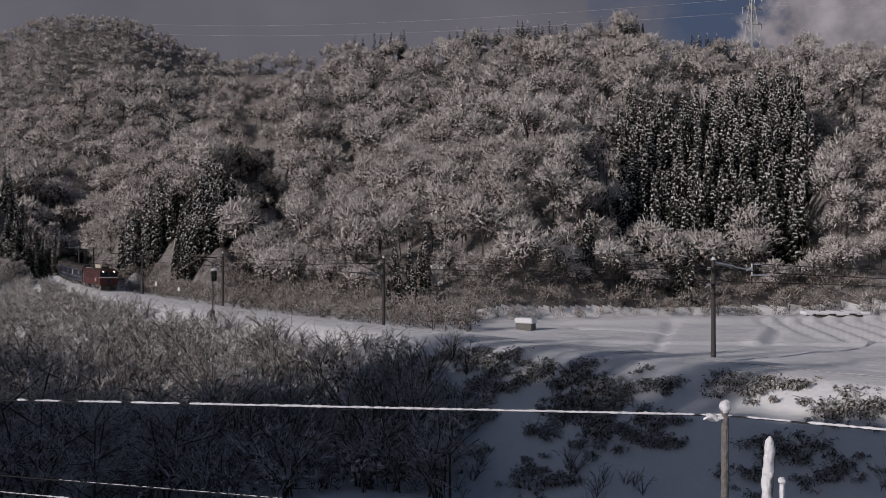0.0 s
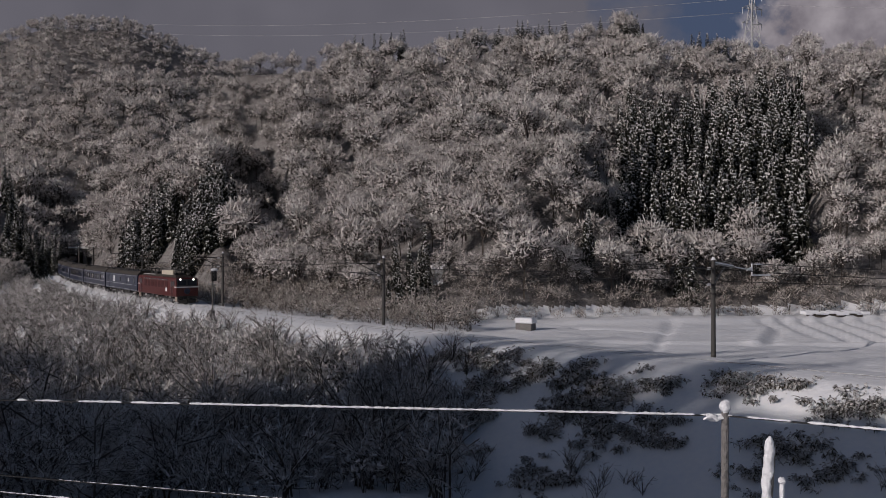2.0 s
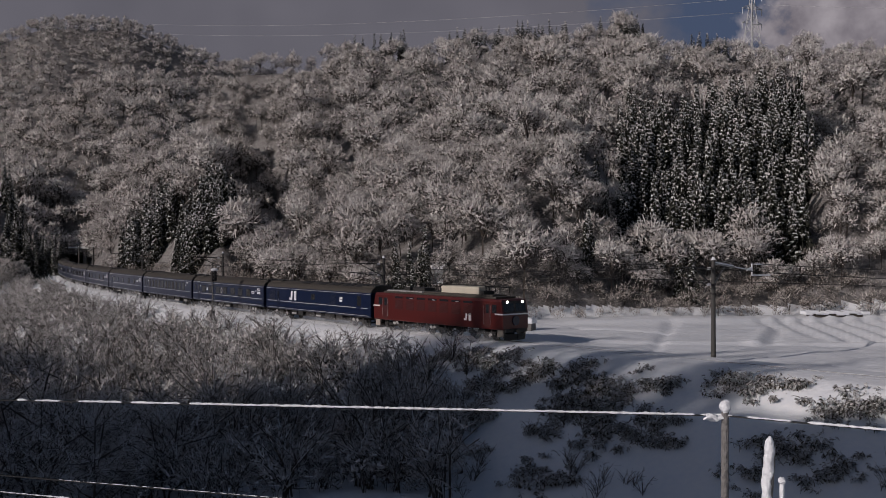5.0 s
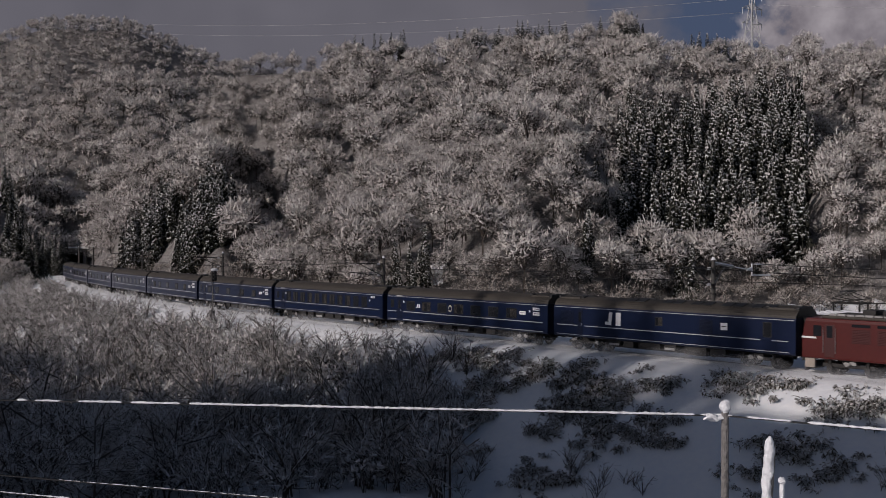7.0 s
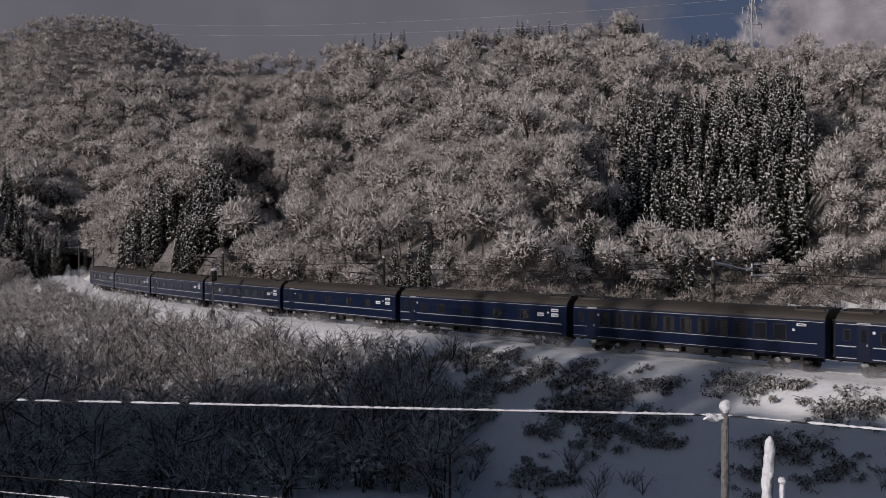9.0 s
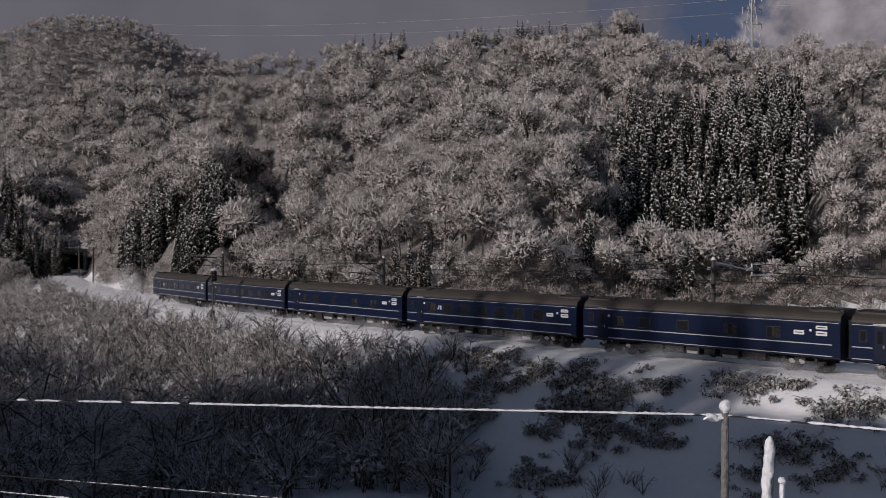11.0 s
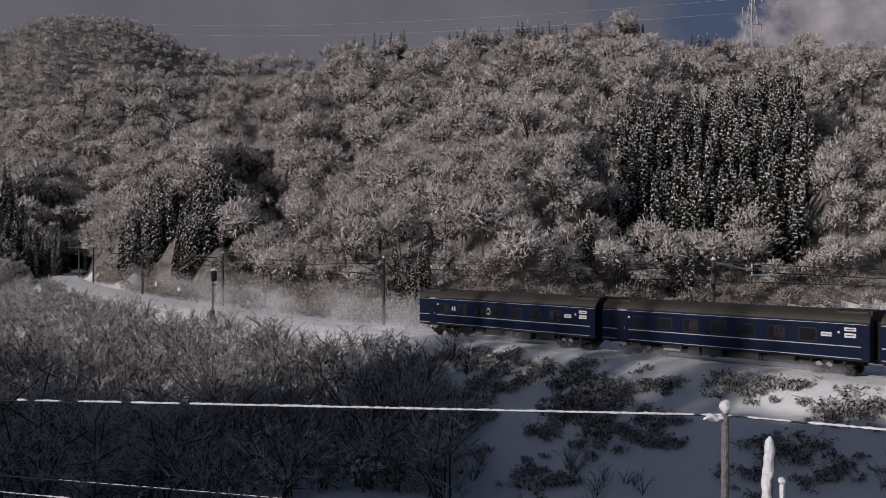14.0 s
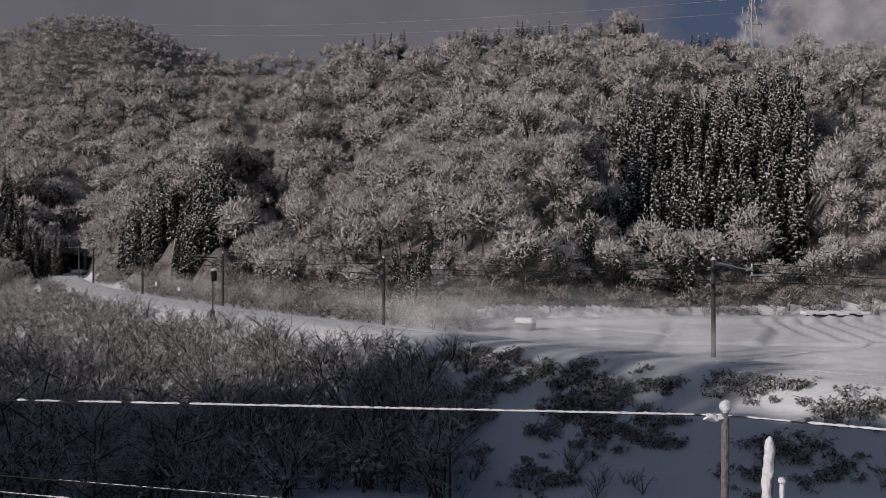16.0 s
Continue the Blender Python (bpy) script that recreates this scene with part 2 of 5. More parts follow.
def build_sky_backdrop():
    """Far clouds behind the hills: a curved sheet with a bright bank, grey overcast and a gap of blue."""
    a, e = np.radians(np.linspace(-60, 60, 61)), np.radians(np.linspace(-3, 40, 24))
    ee, aa = np.meshgrid(e, a, indexing="ij")
    R = 4300.0
    v = np.stack([R * np.sin(aa) * np.cos(ee), R * np.cos(aa) * np.cos(ee), R * np.sin(ee)], -1).reshape(-1, 3)
    m = bpy.data.materials.new("far_winter_clouds")
    m.use_nodes = True
    n, l = m.node_tree.nodes, m.node_tree.links
    n.remove(n["Principled BSDF"])
    tc, em = n.new("ShaderNodeTexCoord"), n.new("ShaderNodeEmission")
    sep = n.new("ShaderNodeSeparateXYZ")
    l.new(tc.outputs["Object"], sep.inputs[0])

    def math_node(op, a, b, c=0.0, clamp=False):
        k = n.new("ShaderNodeMath")
        k.operation, k.use_clamp = op, clamp
        for i, val in enumerate((a, b, c)):
            if isinstance(val, (int, float)):
                k.inputs[i].default_value = val
            else:
                l.new(val, k.inputs[i])
        return k.outputs[0]

    def noise_node(scale, detail):
        k = n.new("ShaderNodeTexNoise")
        k.inputs["Scale"].default_value, k.inputs["Detail"].default_value, k.inputs["Roughness"].default_value = scale, detail, 0.55
        l.new(tc.outputs["Object"], k.inputs["Vector"])
        return k.outputs[0]

    def mixed(f, a, b):
        k = n.new("ShaderNodeMix")
        k.data_type = "RGBA"
        for i, val in ((0, f), (6, a), (7, b)):
            if isinstance(val, tuple):
                k.inputs[i].default_value = (*val, 1)
            else:
                l.new(val, k.inputs[i])
        return k.outputs[2]

    wide, puff = noise_node(0.0011, 3), noise_node(0.0055, 7)
    # grey overcast, a little uneven
    grey = mixed(math_node("MULTIPLY_ADD", wide, 2.0, -0.5, True), (0.092, 0.092, 0.104), (0.165, 0.160, 0.175))
    # the clear gap towards the right and above
    gap = math_node("MULTIPLY_ADD", sep.outputs[0], 0.0028, -2.55)
    gap = math_node("ADD", gap, math_node("MULTIPLY_ADD", sep.outputs[2], 0.0036, -3.55))
    gap = math_node("ADD", gap, math_node("MULTIPLY_ADD", puff, 2.4, -0.35), 0.0, True)
    base = mixed(gap, grey, (0.060, 0.084, 0.135))
    # the cumulus head rising behind the ridge
    dx = math_node("MULTIPLY_ADD", sep.outputs[0], 0.00275, -4.45)
    dz = math_node("MULTIPLY_ADD", sep.outputs[2], 0.0052, -4.55)
    d2 = math_node("ADD", math_node("MULTIPLY", dx, dx), math_node("MULTIPLY", dz, dz))
    head = math_node("SUBTRACT", math_node("MULTIPLY_ADD", puff, 3.0, -0.25), d2)
    head = math_node("MULTIPLY_ADD", head, 2.2, 0.0, True)
    tone = mixed(math_node("MULTIPLY_ADD", puff, 3.2, -1.2, True), (0.17, 0.155, 0.165), (0.36, 0.335, 0.335))
    l.new(mixed(head, base, tone), em.inputs["Color"])
    em.inputs["Strength"].default_value = 1.0
    l.new(em.outputs[0], n["Material Output"].inputs[0])
    ob = new("sky_backdrop", mesh_of("sky_backdrop", v, grid_faces(24, 61), [m], None, True))
    return tagged(ob, "grey winter clouds with a bright cumulus head and blue gap", "sky", kind="structure")


build_sky_backdrop()


# ---- trees ----
def strips(starts, ends, w0, w1, rng):
    """Thin four-cornered blades from starts to ends, each turned its own way."""
    starts, ends = np.asarray(starts), np.asarray(ends)
    d = ends - starts
    a = rng.normal(size=d.shape)
    c = np.cross(d, a)
    c /= np.linalg.norm(c, axis=1, keepdims=True) + 1e-9
    w0, w1 = np.broadcast_to(w0, len(d))[:, None] / 2, np.broadcast_to(w1, len(d))[:, None] / 2
    v = np.stack([starts - c * w0, starts + c * w0, ends + c * w1, ends - c * w1], 1).reshape(-1, 3)
    return v


def tree_template(seed, height, spread, limbs, subs, twigs, width, trunks=1, clear=0.3, droop=0.0):
    """Blades of a bare, frost-covered broadleaf tree: (corners of wood, corners of twigs)."""
    rng = np.random.RandomState(seed)
    wood_s, wood_e, wood_w0, wood_w1 = [], [], [], []
    tw_s, tw_e = [], []
    for k in range(trunks):
        base = np.array([rng.normal() * 0.12 * (trunks - 1), rng.normal() * 0.12 * (trunks - 1), -0.5])
        lean = np.array([rng.normal(), rng.normal(), 0]) * (0.05 + 0.07 * (trunks > 1)) * height
        tip = np.array([0, 0, height * rng.uniform(0.62, 0.75)]) + lean
        wood_s.append(base), wood_e.append(tip), wood_w0.append(height * 0.028 / math.sqrt(trunks)), wood_w1.append(height * 0.010)
        for i in range(limbs):
            t = clear + (1 - clear) * (i + rng.rand()) / limbs
            p = base + (tip - base) * t
            az = 2.4 * i + rng.rand() * 0.8 + k
            reach = spread * rng.uniform(0.55, 1.0) * (1.08 - 0.45 * abs(t - 0.55))
            rise = height * rng.uniform(0.12, 0.30) * (1.0 - 0.3 * t)
            e = p + np.array([math.cos(az) * reach, math.sin(az) * reach, rise])
            wood_s.append(p), wood_e.append(e), wood_w0.append(height * 0.013), wood_w1.append(height * 0.005)
            for j in range(subs):
                q = p + (e - p) * (0.35 + 0.65 * (j + rng.rand()) / subs)
                dirn = rng.normal(size=3) + np.array([math.cos(az), math.sin(az), 0.9]) * 0.9
                dirn /= np.linalg.norm(dirn)
                f = q + dirn * spread * rng.uniform(0.22, 0.48)
                wood_s.append(q), wood_e.append(f), wood_w0.append(height * 0.006), wood_w1.append(height * 0.003)
                for m in range(twigs):
                    g = q + (f - q) * rng.uniform(0.15, 1.0)
                    dd = rng.normal(size=3) + np.array([0, 0, 0.55 - droop]) + dirn * 0.5
                    dd /= np.linalg.norm(dd)
                    tw_s.append(g), tw_e.append(g + dd * spread * rng.uniform(0.12, 0.34))
    wood = strips(wood_s, wood_e, np.array(wood_w0), np.array(wood_w1), rng)
    wood = np.concatenate([wood, strips(wood_s[:1 + limbs], wood_e[:1 + limbs], np.array(wood_w0[:1 + limbs]), np.array(wood_w1[:1 + limbs]), rng)])
    leaf = strips(tw_s, tw_e, width, width * 0.45, rng)
    return wood, leaf


def tri_strips(starts, ends, w0, w1, rng):
    """Thin tapered blades, each split into two triangles."""
    q = strips(starts, ends, w0, w1, rng).reshape(-1, 4, 3)
    return q[:, [0, 1, 2, 0, 2, 3]].reshape(-1, 3)


def frosted_tree(seed, height, spread, lobes, twigs, width, low=0.34, fine=1.0):
    """A frosted broadleaf tree in triangles: trunk, forking limbs, and rounded tufts of fine twigs at their ends."""
    rng = np.random.RandomState(seed)
    base_z = height * low
    fork = np.array([rng.normal() * 0.05 * spread, rng.normal() * 0.05 * spread, base_z])
    az = 2.399 * np.arange(lobes) + rng.uniform(-0.5, 0.5, lobes)
    sn = rng.uniform(0.0, 1.0, lobes) ** 0.8
    cs = np.sqrt(1 - sn * sn)
    mid = np.array([fork[0], fork[1], height * 0.47])
    out = np.stack([np.cos(az) * cs, np.sin(az) * cs, sn], 1)
    centre = mid + out * np.array([spread * 0.58, spread * 0.58, height * 0.33]) * rng.uniform(0.8, 1.1, lobes)[:, None]
    radius = spread * rng.uniform(0.36, 0.60, lobes)
    ws, we = [np.array([0, 0, -0.8]), np.array([0, 0, -0.8])], [fork, fork]
    w0, w1 = [height * 0.034] * 2, [height * 0.022] * 2
    for c in centre:
        knee = fork + (c - fork) * np.array([0.35, 0.35, 0.6])
        ws += [fork, knee]
        we += [knee, c]
        w0 += [height * 0.017, height * 0.012]
        w1 += [height * 0.012, height * 0.005]
    pick = rng.randint(lobes, size=lobes * 5)
    d = rng.normal(size=(lobes * 5, 3)) + out[pick] * 0.8
    d /= np.linalg.norm(d, axis=1, keepdims=True)
    for k, i in enumerate(pick):
        ws.append(centre[i] - d[k] * 0.15 * radius[i]), we.append(centre[i] + d[k] * radius[i])
        w0.append(height * 0.007), w1.append(height * 0.003)
    wood = tri_strips(ws, we, np.array(w0), np.array(w1), rng)
    pick = rng.choice(lobes, size=twigs, p=radius ** 2 / np.sum(radius ** 2))
    d = rng.normal(size=(twigs, 3)) + out[pick] * 0.75 + np.array([0, 0, 0.45])
    d /= np.linalg.norm(d, axis=1, keepdims=True)
    far = rng.uniform(0.15, 1.0, twigs) ** 0.6
    R = radius[pick] * rng.uniform(0.85, 1.12, twigs)
    a = centre[pick] + d * (R * far)[:, None]
    way = d * 0.55 + rng.normal(size=d.shape) * 0.62
    way /= np.linalg.norm(way, axis=1, keepdims=True)
    b = a + way * (R * fine * rng.uniform(0.25, 0.62, twigs))[:, None]
    nor = d * 0.5 + (a - mid) / spread + rng.normal(size=d.shape) * 0.30 + np.array([0, 0, 0.25])
    c = np.cross(b - a, nor)
    c /= np.linalg.norm(c, axis=1, keepdims=True) + 1e-9
    c = c * (width * rng.uniform(0.6, 1.4, twigs) / 2)[:, None]
    tri = np.stack([a - c, a + c, b], 1)
    # frost lies on the upper and outer twigs; those underneath stay bare and dark
    white = rng.rand(twigs) < np.clip(0.42 + 0.40 * d[:, 2] + 0.35 * far, 0.12, 0.97)
    return np.concatenate([wood, tri[~white].reshape(-1, 3)]), tri[white].reshape(-1, 3)


def conifer_template(seed, height, boughs, laden=0.72):
    """A slim cedar in triangles: tiers of drooping dark boughs with snow lying along their backs."""
    rng = np.random.RandomState(seed)
    t = (np.arange(boughs) + rng.rand(boughs)) / boughs
    z = height * (0.08 + 0.90 * t)
    reach = height * 0.150 * (1 - t) ** 0.75 * rng.uniform(0.65, 1.2, boughs) + 0.12
    az = 2.399 * np.arange(boughs) + rng.normal(size=boughs) * 0.4
    o = np.zeros(boughs)
    rad, tan = np.stack([np.cos(az), np.sin(az), o], 1), np.stack([-np.sin(az), np.cos(az), o], 1)
    w = (0.20 + 0.22 * reach)[:, None]
    drop = (reach * rng.uniform(0.35, 0.75, boughs))[:, None]
    up = np.array([0, 0, 1.0])
    a = rad * 0.08 + up * z[:, None]
    b = rad * reach[:, None] + up * z[:, None] - up * drop
    m = a + (b - a) * 0.55 + up * drop * 0.18
    hang = m - up * (0.35 + 0.35 * reach[:, None])
    green = [a, m + tan * w, m - tan * w], [m + tan * w, b, m - tan * w], [m + tan * w * 0.9, b - up * 0.1, hang], [m - tan * w * 0.9, hang, b - up * 0.1]
    green = np.concatenate([np.stack(g, 1).reshape(-1, 3) for g in green])
    snow = []
    for side in (-1.3, -0.6, 0.0, 0.6, 1.2):
        keep = rng.rand(boughs) < laden
        f0, f1 = rng.uniform(0.35, 0.7, boughs)[:, None], rng.uniform(0.8, 1.08, boughs)[:, None]
        lift = up * 0.07 + rad * 0.05
        p = m + (b - m) * (f0 - 0.5) + tan * w * side * 0.45 + lift
        q = p + (b - m) * 0.35 * f1 - up * rng.uniform(0.10, 0.42, boughs)[:, None] + tan * (rng.normal(size=boughs) * 0.12)[:, None]
        ww = (tan + up * rng.normal(size=boughs)[:, None] * 0.5) * rng.uniform(0.05, 0.15, boughs)[:, None]
        snow.append(np.stack([p - ww, p + ww, q], 1)[keep].reshape(-1, 3))
    trunk = tri_strips([[0, 0, -0.6], [0, 0, -0.6]], [[0, 0, height * 0.97], [0, 0, height * 0.97]], height * 0.03, 0.03, rng)
    return np.concatenate([green, trunk]), np.concatenate(snow)


def plant(name, label, category, templates, places, mats, rng, size=(0.8, 1.2), corners=4):
    """One object of many plants: each place takes a template, turned and scaled by chance."""
    verts, idx = [], []
    for x, y, z, k in places:
        tpl = templates[int(rng.randint(len(templates)))]
        a, sc = rng.uniform(0, 2 * math.pi), rng.uniform(*size) * k
        c, s = math.cos(a) * sc, math.sin(a) * sc
        rot = np.array([[c, s, 0], [-s, c, 0], [0, 0, sc * rng.uniform(0.9, 1.12)]])
        for m, v in enumerate(tpl):
            verts.append(v @ rot + np.array([x, y, z]))
            idx.append(np.full(len(v) // corners, m))
    verts = np.concatenate(verts)
    faces = np.arange(len(verts), dtype=np.int32).reshape(-1, corners)
    ob = new(name, mesh_of(name, verts, faces, mats, np.concatenate(idx)))
    return tagged(ob, label, category, kind="stuff")


def scatter(count, u0, u1, r0, r1, rng, test=None):
    """Places spread over a sector in front of the road, standing on the ground."""
    u = rng.uniform(u0, u1, count)
    r = np.sqrt(rng.uniform(r0 ** 2, r1 ** 2, count))
    y = r / np.sqrt(1 + u * u)
    x = u * y
    keep = np.ones(count, bool) if test is None else test(u, r, x, y)
    x, y = x[keep], y[keep]
    return np.stack([x, y, ground_z(x, y), np.ones(len(x))], 1)


def spaced(gap, u0, u1, r0, r1, rng, test=None):
    """Places on a jittered grid, so that crowns stand apart."""
    gx, gy = np.meshgrid(np.arange(-700, 420, gap), np.arange(60, 1000, gap))
    x = (gx + (np.arange(gx.shape[0]) % 2)[:, None] * gap / 2 + rng.uniform(-0.38, 0.38, gx.shape) * gap).ravel()
    y = (gy + rng.uniform(-0.38, 0.38, gy.shape) * gap).ravel()
    u, r = x / y, np.hypot(x, y)
    keep = (u > u0) & (u < u1) & (r > r0) & (r < r1)
    x, y, u, r = x[keep], y[keep], u[keep], r[keep]
    if test is not None:
        keep = test(u, r, x, y)
        x, y = x[keep], y[keep]
    return np.stack([x, y, ground_z(x, y), np.ones(len(x))], 1)


def inside(u, r, boxes):
    """Whether places lie in one of the plan's sectors (u from, to, r from, to)."""
    hit = np.zeros(len(u), bool)
    for a, b, c, d in boxes:
        ragged = waves(u * 300, r, 16, 8)
        hit |= (u > a + 0.008 * ragged) & (u < b + 0.010 * ragged) & (r > c) & (r < d + 5 * ragged - 14 * (b - u))
    return hit


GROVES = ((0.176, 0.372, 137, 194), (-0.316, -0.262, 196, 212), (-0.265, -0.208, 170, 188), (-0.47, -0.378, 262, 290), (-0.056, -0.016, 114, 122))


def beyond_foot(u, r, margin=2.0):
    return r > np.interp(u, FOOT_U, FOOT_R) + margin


def build_woods():
    rng = np.random.RandomState(11)

    def clear_of_line(u, r, x, y):
        s, n = beside_track(x, y)
        return beyond_foot(u, r) & ~inside(u, r, GROVES) & ~in_clearing(u, r) & ((np.abs(n) > 6) | (s < -82))

    near = [frosted_tree(120 + k, 7.4, 3.0, 13, 1400, 0.14, fine=0.85) for k in range(8)]
    upper = [frosted_tree(140 + k, 8.2, 3.2, 11, 760, 0.20, fine=0.9) for k in range(8)]
    tall = [frosted_tree(160 + k, 10.5, 4.3, 14, 1400, 0.20) for k in range(6)]
    ridge = [frosted_tree(40 + k, 12.0, 5.0, 12, 620, 0.38) for k in range(5)]
    far = [frosted_tree(60 + k, 9.0, 4.6, 7, 120, 0.85, fine=1.3) for k in range(5)]
    for pool, gap, r0, r1, where in ((near, 4.4, 112, 172, "foot of the"), (upper, 4.9, 172, 256, "upper")):
        p = spaced(gap, -0.22 if r0 < 172 else -0.29, 0.47, r0, r1, rng, lambda u, r, x, y: clear_of_line(u, r, x, y) & ((u > -0.20) | (r > 215)))
        p[:, 3] = np.interp(np.hypot(p[:, 0], p[:, 1]), (225, 250), (1.0, 0.74))
        plant("woods", "bare broadleaf woods white with frost on the " + where + " steep hillside", "woods", pool, p, [BARK, FROST], rng, (0.5, 1.25), 3)
    p = spaced(6.2, -0.50, -0.19, 160, 305, rng, lambda u, r, x, y: clear_of_line(u, r, x, y) & (u < -0.20 - 0.09 * (r > 235)) & ((u < -0.32) | (u > -0.205) | (r > np.interp(u, (-0.32, -0.205), (206, 184)))))
    plant("woods", "frosted broadleaf woods on the low spur beyond the curve", "woods", tall, p, [BARK, FROST], rng, (0.6, 1.15), 3)
    p = np.concatenate([spaced(7.6, -0.49, -0.22, 362, 476, rng, clear_of_line), spaced(6.4, -0.47, -0.335, 304, 372, rng, clear_of_line)])
    plant("woods", "frosted broadleaf woods on the middle ridge", "woods", ridge, p, [BARK, FROST], rng, (0.7, 1.15), 3)
    p = spaced(9.6, -0.47, -0.18, 640, 915, rng)
    plant("woods", "far hazy frosted woods on the back mountain", "woods", far, p, [BARK, FROST], rng, (0.7, 1.2), 3)

    # young trees crowd the steepest ground
    def steep(u, r, x, y):
        out = 1.5 / np.maximum(r, 1)
        rise = np.hypot((ground_z(x * (1 + out), y * (1 + out)) - ground_z(x, y)) / 1.5, (ground_z(x + 1.5, y) - ground_z(x, y)) / 1.5)
        return clear_of_line(u, r, x, y) & (rise > 0.62) & ((u > -0.2) | (r > 200))

    young = np.random.RandomState(31)
    p = spaced(3.5, -0.46, 0.46, 118, 262, young, steep)
    p = np.concatenate([p, spaced(4.2, -0.46, -0.335, 246, 300, young, lambda u, r, x, y: (np.abs(beside_track(x, y)[1]) > 7) | (beside_track(x, y)[0] < -84))])
    plant("woods", "young frosted trees on the steep sides of the gullies", "woods", [frosted_tree(180 + k, 5.0, 2.2, 8, 420, 0.17, low=0.25) for k in range(5)], p, [BARK, FROST], young, (0.6, 1.15), 3)

    # undergrowth along the foot of the hill and behind the line
    def verge(u, r, x, y):
        s, n = beside_track(x, y)
        edge = r - np.interp(u, FOOT_U, FOOT_R)
        return (edge < 11) & (n < -5.0) & (((u < 0.028) & (n > -30)) | (edge > -2.6)) & (s > -75)

    brush = [frosted_tree(80 + k, 3.2, 1.7, 7, 190, 0.09, low=0.08, fine=1.1) for k in range(6)]
    p = spaced(1.9, -0.46, 0.48, 95, 280, rng, verge)
    p[:, 2] -= 0.8
    plant("undergrowth", "snow-dusted brown brush at the foot of the hill", "brush", brush, p, [BARK, FROST_BROWN], rng, (0.5, 1.15), 3)
    # cedars
    cedar = [conifer_template(100 + k, 10.5, 64) for k in range(6)]
    p = [spaced(2.35, g[0] - 0.01, g[1] + 0.01, g[2], g[3] + 6, rng, lambda u, r, x, y: inside(u, r, (g,))) for g in GROVES[:1]]
    p += [scatter(n, g[0] - 0.01, g[1] + 0.01, g[2], g[3] + 6, rng, lambda u, r, x, y: inside(u, r, (g,))) for g, n in zip(GROVES[1:], (170, 170, 190, 24))]
    p.append(scatter(20, 0.13, 0.25, 124, 140, rng))
    p[3][:, 3], p[0][:, 3], p[4][:, 3], p[5][:, 3], p[1][:, 3], p[2][:, 3] = 0.95, 0.95, 0.60, 0.75, 0.95, 0.90
    plant("cedar_grove", "dark green cedar plantation loaded with snow", "cedars", cedar, np.concatenate(p), [NEEDLES, CLUMP], rng, (0.7, 1.1), 3)
    p = [scatter(n, a, b, 243, 252, rng) for a, b, n in ((-0.095, -0.035, 18), (0.0, 0.125, 55), (0.15, 0.20, 34), (0.245, 0.285, 16))]
    p.append(scatter(60, -0.46, -0.20, 880, 905, rng))
    p.append(scatter(26, -0.44, -0.36, 480, 520, rng))
    for q in p:
        q[:, 3] = 0.72
    plant("cedar_row", "small dark cedars along the ridge line", "cedars", [conifer_template(110 + k, 10.5, 34) for k in range(4)], np.concatenate(p), [NEEDLES, CLUMP], rng, (0.7, 1.1), 3)


build_woods()


